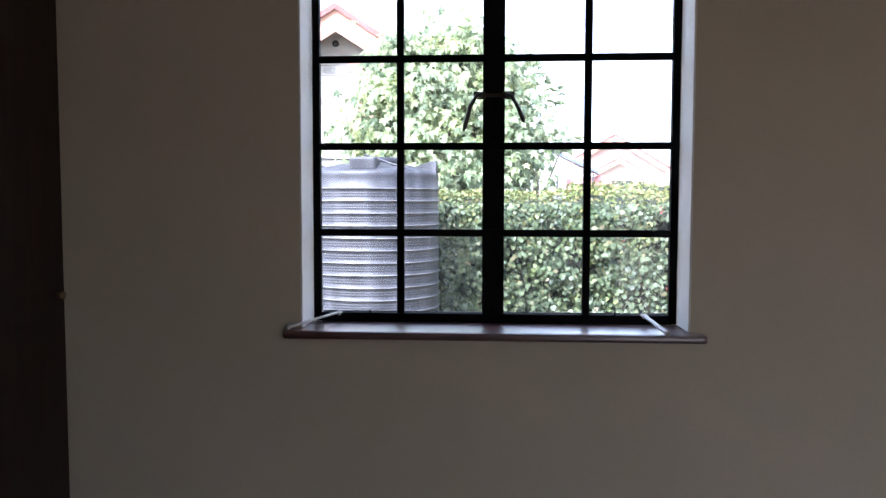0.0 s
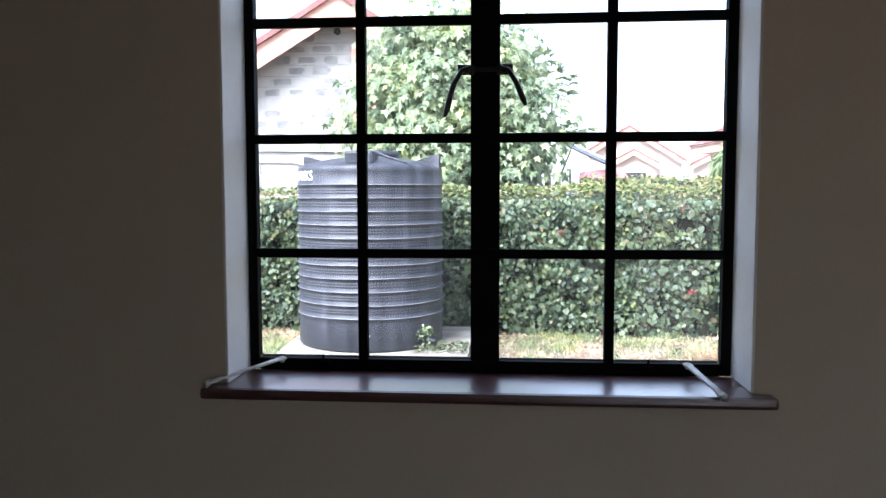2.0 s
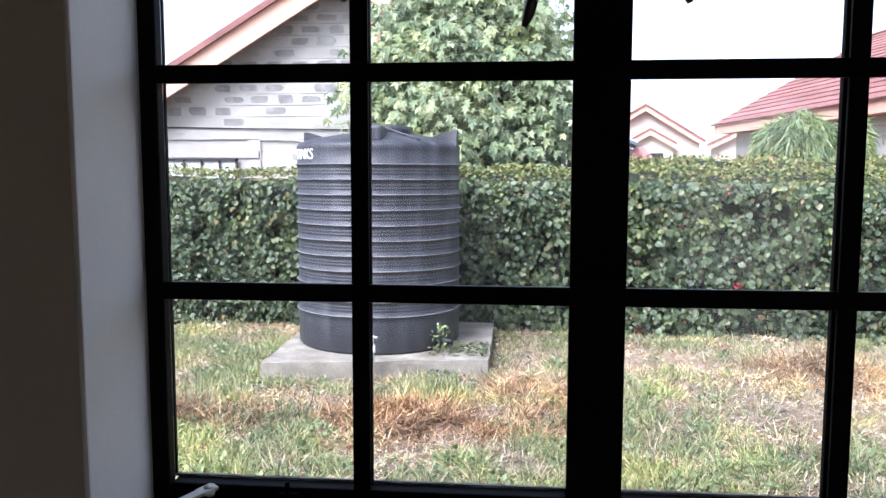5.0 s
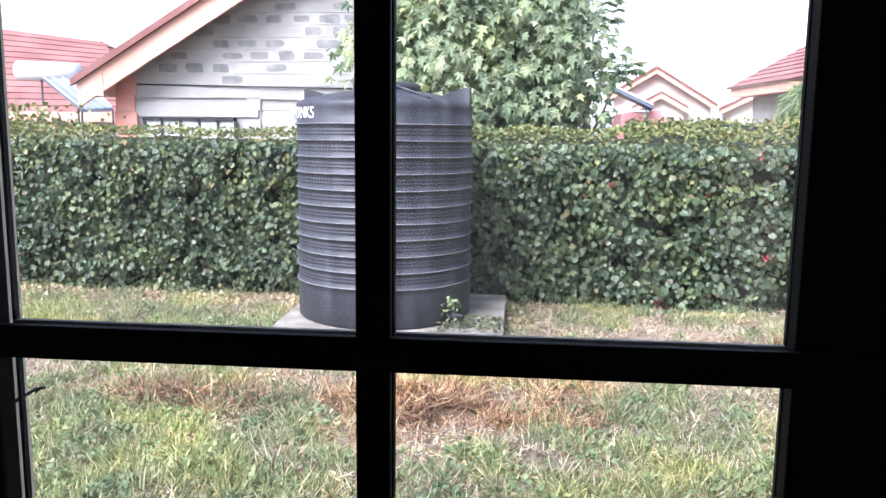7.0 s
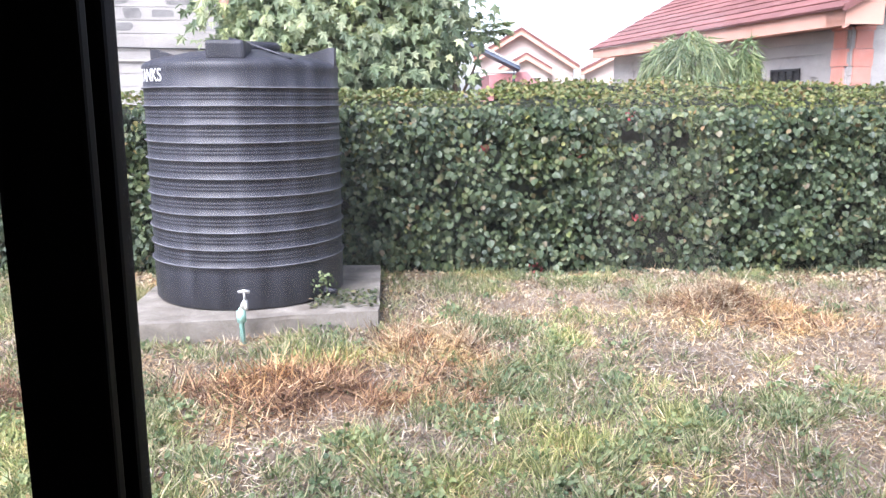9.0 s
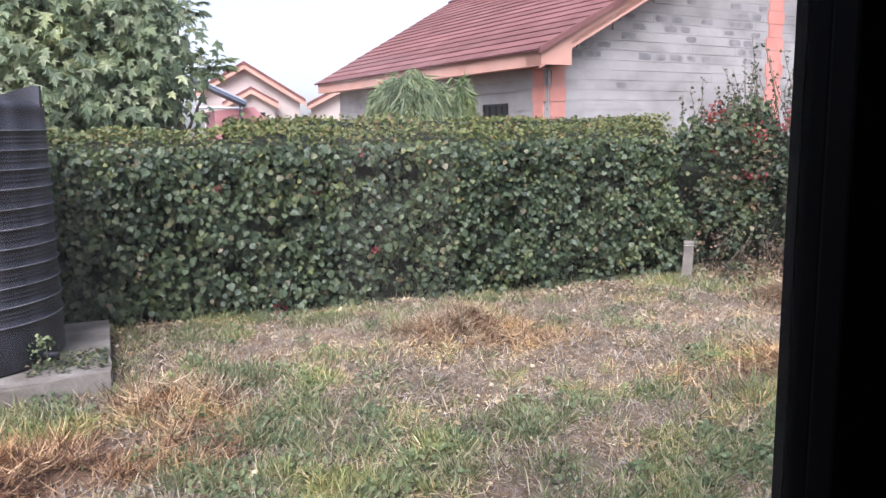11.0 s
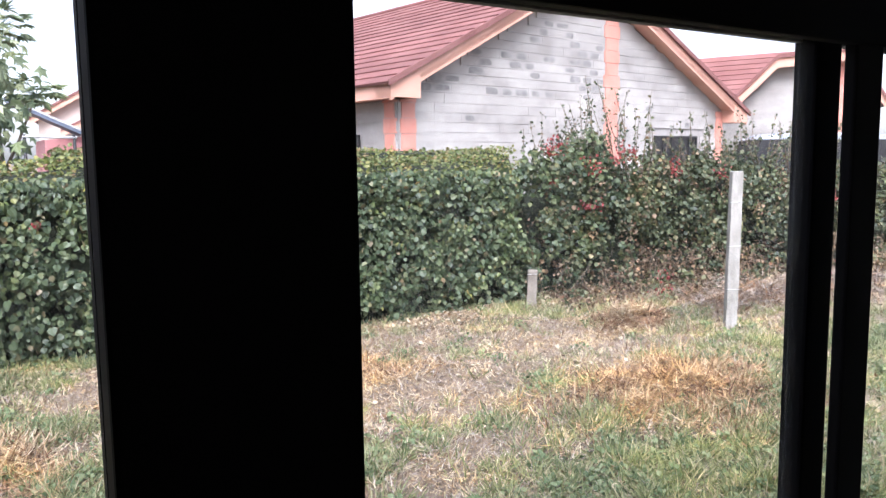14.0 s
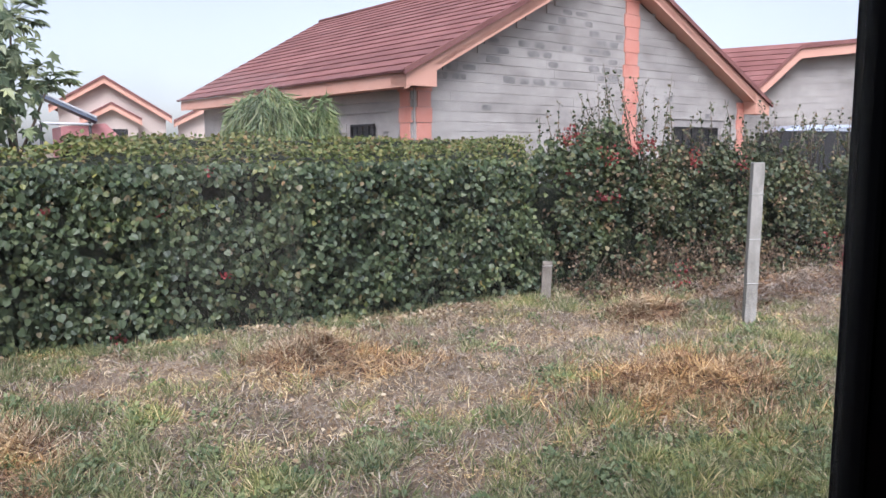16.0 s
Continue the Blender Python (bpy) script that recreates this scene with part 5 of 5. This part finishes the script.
for a, c in (((-7.62, 2.30), (-2.9, 5.12)), ((-2.9, 5.12), (-1.72, 4.37))):
    board("barge_board", (a[0], HY - 0.5, a[1]), (c[0], HY - 0.5, c[1]), 0.42, (0, 0.06, 0), PEACH, ha, "peach painted barge board")
    prism("soffit", [(a[0], HY - 0.44, a[1] - 0.05), (c[0], HY - 0.44, c[1] - 0.05), (c[0], HY + 0.02, c[1] - 0.05), (a[0], HY + 0.02, a[1] - 0.05)], (0, 0, -0.12), PEACH, ha)
prism("eave_box", [(-7.62, HY - 0.51, 2.29), (-7.15, HY - 0.51, 2.56), (-7.15, HY - 0.51, 2.08), (-7.62, HY - 0.51, 2.08)], (0, 0.52, 0), PEACH, ha, "boxed peach eave end")
roof_plane(ha, (-7.70, HY - 0.56, 2.30), (-7.70, HY + 8.4, 2.30), (-2.9, HY + 8.4, 5.17), (-2.9, HY - 0.56, 5.17), 18)
roof_plane(ha, (-1.68, HY - 0.56, 4.37), (-1.68, HY + 8.4, 4.37), (-2.9, HY + 8.4, 5.17), (-2.9, HY - 0.56, 5.17), 5)
tube("vent_pipe", [(-2.99, HY - 0.06, 4.55), (-2.99, HY + 0.05, 4.55)], 0.07, WIN_DARK, ha)
tube("cable", [(-6.9, HY - 0.05, 2.31), (-4.0, HY - 0.06, 2.26), (-2.3, HY - 0.05, 2.24)], 0.012, WIN_DARK, ha, sides=5)
tube("conduit", [(-4.55, HY - 0.06, 1.5), (-4.55, HY - 0.06, 2.07), (-3.9, HY - 0.06, 2.06), (-3.6, HY - 0.06, 1.98)], 0.015, BAND, ha, sides=5)

# house with the long red roof beside the hedge corner
hb = placed("house", "stone-block house with long red tiled roof and orange quoins", "house", "neighbouring houses", (13, 21, GZ))
A0 = Vector((8.1, 16.1, 0))
ub = Vector((0.991, 0.134, 0)).normalized()
nb = Vector((-0.12, 0.993, 0))
WB, PB = 12.6, 5.75
EB, RB = 2.85, 5.85


def at_b(s, d, z):
    v = A0 + ub * s + nb * d
    return (v.x, v.y, z)


def rake_b(s):
    return EB + (RB - EB) * (s + 0.3) / (PB + 0.3) if s < PB else EB + (RB - EB) * (WB + 0.5 - s) / (WB + 0.5 - PB)


prism("wall", [at_b(0, 0, GZ - 0.05), at_b(WB, 0, GZ - 0.05), at_b(WB, 0, EB), at_b(PB, 0, RB), at_b(0, 0, EB)], nb * 10.4, MORTAR, hb)
courses(hb, A0, ub, WB, 0.85, lambda s, z: z < rake_b(s) + 0.06, 300, [(8.85, 11.2, 0.3, 2.1)], bare=lambda s, z: max(0.0, min(0.7, 0.35 + 0.9 * lump(s, z, 2, 0.9))) if z > 2.9 and s < 6.6 else 0.02)
vb = -nb.normalized()
L0 = Vector(at_b(0, 10.4, 0))
courses(hb, L0, vb, 10.4, 0.85, lambda s, z: z < EB - 0.1, 0, [(10.4 - 2.3, 10.4 - 1.2, 0.8, 2.1), (10.4 - 8.6, 10.4 - 7.9, 0.8, 2.1)])
quoins(hb, A0, ub, 0.24, 0.8, EB - 0.02)
quoins(hb, L0, vb, 10.4 - 0.2, 0.8, EB - 0.02)
quoins(hb, A0, ub, 6.97, 0.8, 5.2, 0.62, 0.46)
quoins(hb, A0, ub, WB - 0.25, 0.8, EB - 0.02)
small_window(hb, L0, vb, 10.4 - 2.2, 10.4 - 1.27, 0.9, 2.05, 4, False)
small_window(hb, L0, vb, 10.4 - 8.5, 10.4 - 8.0, 0.9, 2.05, 2, False)
small_window(hb, A0, ub, 8.93, 11.1, 0.4, 2.08, 5, False)
P_E0, P_PK, P_E1 = at_b(-0.5, -0.45, EB - 0.02), at_b(PB, -0.45, RB + 0.2), at_b(WB + 0.7, -0.45, EB - 0.22)
for a, c in ((P_E0, P_PK), (P_PK, P_E1)):
    board("barge_board", Vector(a) + Vector((0, 0, 0.12)), Vector(c) + Vector((0, 0, 0.12)), 0.3, nb * 0.06, PEACH, hb, "peach painted barge board")
    prism("soffit", [Vector(a) - Vector((0, 0, 0.02)), Vector(c) - Vector((0, 0, 0.02)), Vector(c) + nb * 0.47 - Vector((0, 0, 0.02)), Vector(a) + nb * 0.47 - Vector((0, 0, 0.02))], (0, 0, -0.1), PEACH, hb)
board("fascia", at_b(-0.5, -0.45, EB + 0.12), at_b(-0.5, 11.0, EB + 0.12), 0.27, ub * 0.05, PEACH, hb, "peach painted eave fascia")
prism("eave_soffit", [at_b(-0.46, -0.4, EB - 0.13), at_b(-0.46, 11, EB - 0.13), at_b(0.02, 11, EB - 0.13), at_b(0.02, -0.4, EB - 0.13)], (0, 0, 0.02), PEACH, hb)
prism("eave_box", [at_b(-0.5, -0.46, EB + 0.1), at_b(0.25, -0.46, EB + 0.42), at_b(0.25, -0.46, EB - 0.13), at_b(-0.5, -0.46, EB - 0.13)], nb * 0.5, PEACH, hb, "boxed peach eave end")
prism("eave_box", [at_b(WB + 0.7, -0.46, EB - 0.1), at_b(WB - 0.1, -0.46, EB + 0.3), at_b(WB - 0.1, -0.46, EB - 0.35), at_b(WB + 0.7, -0.46, EB - 0.35)], nb * 0.5, PEACH, hb, "boxed peach eave end")
roof_plane(hb, at_b(-0.58, -0.52, EB + 0.13), at_b(-0.58, 11.1, EB + 0.13), at_b(PB, 13.2, RB + 0.34), at_b(PB, -0.52, RB + 0.34), 18)
roof_plane(hb, at_b(WB + 0.78, -0.52, EB - 0.08), at_b(WB + 0.78, 11.1, EB - 0.08), at_b(PB, 13.2, RB + 0.34), at_b(PB, -0.52, RB + 0.34), 18)
tube("ridge_cap", [at_b(PB, -0.54, RB + 0.36), at_b(PB, 13.2, RB + 0.36)], 0.07, ROOF_RED, hb)


def facing_house(name, label, az, dist, pts_wall, pts_roof, depth, porch=None, wall=None):
    """A house that turns its gable to the garden, at a bearing and distance."""
    a = radians(az)
    c = Vector((0.2 + math.sin(a) * dist, 2.5 + math.cos(a) * dist, 0))
    u, v = Vector((math.cos(a), -math.sin(a), 0)), Vector((math.sin(a), math.cos(a), 0))
    h = placed(name, label, "house", "neighbouring houses", (c.x, c.y, GZ))

    def at(w, z, d=0.0):
        return c + u * w + v * d + Vector((0, 0, z))
    prism("wall", [at(w, z) for w, z in pts_wall], v * depth, wall or BLOCK_STONE, h)
    for (w0, z0), (w1, z1) in zip(pts_roof, pts_roof[1:]):
        board("barge_board", at(w0, z0, -0.5), at(w1, z1, -0.5), 0.32, v * 0.08, PEACH, h, "peach painted barge board")
        roof_plane(h, at(w0, z0 + 0.03, -0.55), at(w0, z0 + 0.03, depth), at(w1, z1 + 0.03, depth), at(w1, z1 + 0.03, -0.55), 10) if z1 > z0 else roof_plane(h, at(w1, z1 + 0.03, -0.55), at(w1, z1 + 0.03, depth), at(w0, z0 + 0.03, depth), at(w0, z0 + 0.03, -0.55), 10)
    if porch:
        w0, w1, wp, ze, zp = porch
        prism("porch_wall", [at(w0 + 0.2, GZ, -1.6), at(w1 - 0.2, GZ, -1.6), at(w1 - 0.2, ze, -1.6), at(wp, zp - 0.15, -1.6), at(w0 + 0.2, ze, -1.6)], v * 1.6, wall or BLOCK_STONE, h)
        prism("porch_opening", [at(w0 + 0.7, GZ, -1.63), at(w1 - 0.7, GZ, -1.63), at(w1 - 0.7, ze - 0.45, -1.63), at(w0 + 0.7, ze - 0.45, -1.63)], v * 0.02, WIN_DARK, h)
        for q0, q1 in (((w0, ze), (wp, zp)), ((wp, zp), (w1, ze))):
            board("porch_barge_board", at(*q0, -2.0), at(*q1, -2.0), 0.28, v * 0.08, PEACH, h)
            prism("porch_roof", [at(*q0, -2.05), at(*q1, -2.05), at(*q1, 0), at(*q0, 0)], (0, 0, 0.1), ROOF_RED, h)
    return h, at


facing_house("house", "far grey house with red gable roof and porch", 9.6, 45, [(-2.6, GZ), (2.6, GZ), (2.6, 3.3), (-0.35, 5.0), (-2.6, 3.9)], [(-3.0, 3.75), (-0.35, 5.3), (2.9, 3.25)], 8, (-1.55, 1.35, -0.05, 3.05, 3.85), FAR_WALL)
facing_house("house", "far low house with a dull red roof", 14.9, 47, [(-1.0, GZ), (2.2, GZ), (2.2, 3.0), (0.7, 3.9), (-1.0, 3.2)], [(-1.2, 3.1), (0.7, 4.05), (2.4, 2.9)], 7, None, FAR_WALL)
hc, at_c = facing_house("house", "stone-block house with clipped red gable and orange quoins", 57, 27, [(-3.4, GZ), (2.7, GZ), (2.7, 3.0), (1.75, 4.45), (-0.2, 4.35), (-1.5, 3.2), (-3.4, 3.2)], [(-1.6, 3.1), (-0.2, 4.5), (1.9, 4.62), (2.9, 2.95)], 7)
uc = Vector((math.cos(radians(57)), -math.sin(radians(57)), 0))
courses(hc, at_c(-1.4, 0), uc, 4.1, 1.0, lambda s, z: z < min(4.1, 3.2 + 0.9 * s), 150)
quoins(hc, at_c(0, 0), uc, 1.7, 0.8, 4.3, 0.5, 0.36, 0.28)
roof_plane(hc, at_c(-3.6, 3.0, 0.0), at_c(-1.5, 3.15, 0.0), at_c(1.9, 4.95, 1.8), at_c(-3.2, 4.85, 1.8), 10)

# house at the other side, with a solar water heater on its roof
hd = placed("house", "house with a broad dull red hipped roof", "house", "neighbouring houses", (-16, 24, GZ))
prism("wall", [(-20, 21.5, GZ - 0.05), (-9.6, 21.5, GZ - 0.05), (-9.6, 21.5, 1.95), (-20, 21.5, 1.95)], (0, 7, 0), BLOCK_STONE, hd)
roof_plane(hd, (-20.5, 21.0, 1.95), (-9.0, 21.0, 1.95), (-12.4, 24.5, 4.1), (-19, 24.5, 4.9), 14)
roof_plane(hd, (-9.0, 21.0, 1.95), (-9.0, 28.6, 1.95), (-12.4, 24.6, 4.1), (-12.4, 24.5, 4.1), 12)
board("fascia", (-20.5, 20.95, 1.97), (-9.0, 20.95, 1.97), 0.25, (0, 0.05, 0), PEACH, hd)
swh = placed("solar_water_heater", "solar water heater with white cylinder and sloping collector", "solar heater", "", (-10.3, 18.9, GZ))
tube("cylinder", [(-11.6, 19.4, 2.86), (-10.15, 19.4, 2.80)], 0.22, TANK_WHITE, swh, sides=20)
COL = [Vector(v) for v in ((-11.0, 19.3, 2.72), (-10.15, 19.3, 2.78), (-8.95, 18.6, 2.0), (-9.6, 18.5, 1.96))]
prism("collector", COL, (0.0, 0.03, -0.07), SOLAR_BLUE, swh)
for k in range(5):
    a, c = COL[0].lerp(COL[1], k / 4), COL[3].lerp(COL[2], k / 4)
    tube("collector_rail", [a + Vector((0, -0.01, 0.03)), c + Vector((0, -0.01, 0.03))], 0.012, TANK_WHITE, swh, sides=5)
for v in COL:
    tube("leg", [v - Vector((0, 0, 0.05)), (v.x, v.y, GZ - 0.02)], 0.025, WIN_DARK, swh, sides=6)
back_bush = placed("low_bush", "low olive bush behind the hedge", "bush", "", (-8.2, 14.2, GZ))
n = 1600
q = np.array([-8.4, 14.2, 1.4]) + rng.normal(size=(n, 3)) * (0.65, 0.3, 0.25)
q[:, 2] = np.minimum(q[:, 2], 1.86 + 0.1 * rng.random(n))
scatter("crown", LEAF_V, LEAF_F, q, unit(n), unit(n) + (0, -0.6, 0.6), rng.uniform(0.06, 0.1, n), HEDGE_YOUNG, back_bush)["kind"] = "stuff"
for k in range(5):
    tube("stem", [(-8.6 + 0.1 * k, 14.2, GZ - 0.03), (-8.9 + 0.25 * k, 14.2, 1.3)], [0.03, 0.012], BARK, back_bush, sides=5)

# lean-to with a collector roof and a pink sheet wall, beyond the tree
shed = placed("lean_to_shed", "small pink lean-to with a blue-grey panel roof", "shed", "", (3.3, 20, GZ))
prism("wall", [(2.2, 20.2, GZ), (3.5, 20.2, GZ), (3.5, 20.2, 1.62), (3.05, 20.2, 2.08), (2.2, 20.2, 2.0)], (0, 1.6, 0), PINK, shed)
prism("panel", [(1.5, 19.9, 2.74), (2.85, 19.9, 2.1), (3.03, 21.4, 2.1), (1.7, 21.4, 2.74)], (0, 0, 0.07), SOLAR_BLUE, shed)
for k in range(4):
    prism("panel_rib", [(1.5 + 0.05 * k, 19.88 + 0.4 * k, 2.82), (2.85 + 0.05 * k, 19.88 + 0.4 * k, 2.18), (2.85 + 0.05 * k, 19.94 + 0.4 * k, 2.18), (1.5 + 0.05 * k, 19.94 + 0.4 * k, 2.82)], (0, 0, 0.03), TANK_WHITE, shed)
tube("gutter", [(1.75, 19.85, 2.06), (2.75, 19.85, 2.04)], 0.03, TANK_WHITE, shed, sides=8)
for x in (1.8, 2.7):
    tube("post", [(x, 19.85, GZ - 0.02), (x, 19.85, 2.1)], 0.03, WIN_DARK, shed, sides=6)

# pale car roof glimpsed over the bushes
car = placed("car", "pale blue-grey van behind the bushes", "car", "", (17.6, 12.9, GZ))
prism("roof", [(16.4, 13.6, 1.88), (16.9, 13.5, 2.02), (18.9, 12.2, 2.02), (19.5, 11.9, 1.85)], (0.7, 1.1, 0), CAR_WHITE, car)
prism("cabin", [(16.2, 13.7, 0.9), (16.45, 13.58, 1.86), (19.45, 11.92, 1.84), (19.7, 11.8, 0.9)], (0.7, 1.1, 0), WIN_DARK, car)
prism("body", [(15.4, 14.3, 0.05), (15.3, 14.4, 0.6), (16.1, 13.8, 0.88), (19.8, 11.75, 0.88), (20.6, 11.2, 0.6), (20.6, 11.2, 0.05)], (0.75, 1.2, 0), CAR_WHITE, car)
for x, y in ((16.3, 13.62), (19.4, 11.85)):
    tube("wheel", [(x, y, GZ + 0.33), (x + 0.11, y + 0.17, GZ + 0.33)], 0.33, WIN_DARK, car, sides=20)

for ob in PLACED:
    inv = Matrix.Translation(-ob.location)
    for c in ob.children:
        c.matrix_parent_inverse = inv
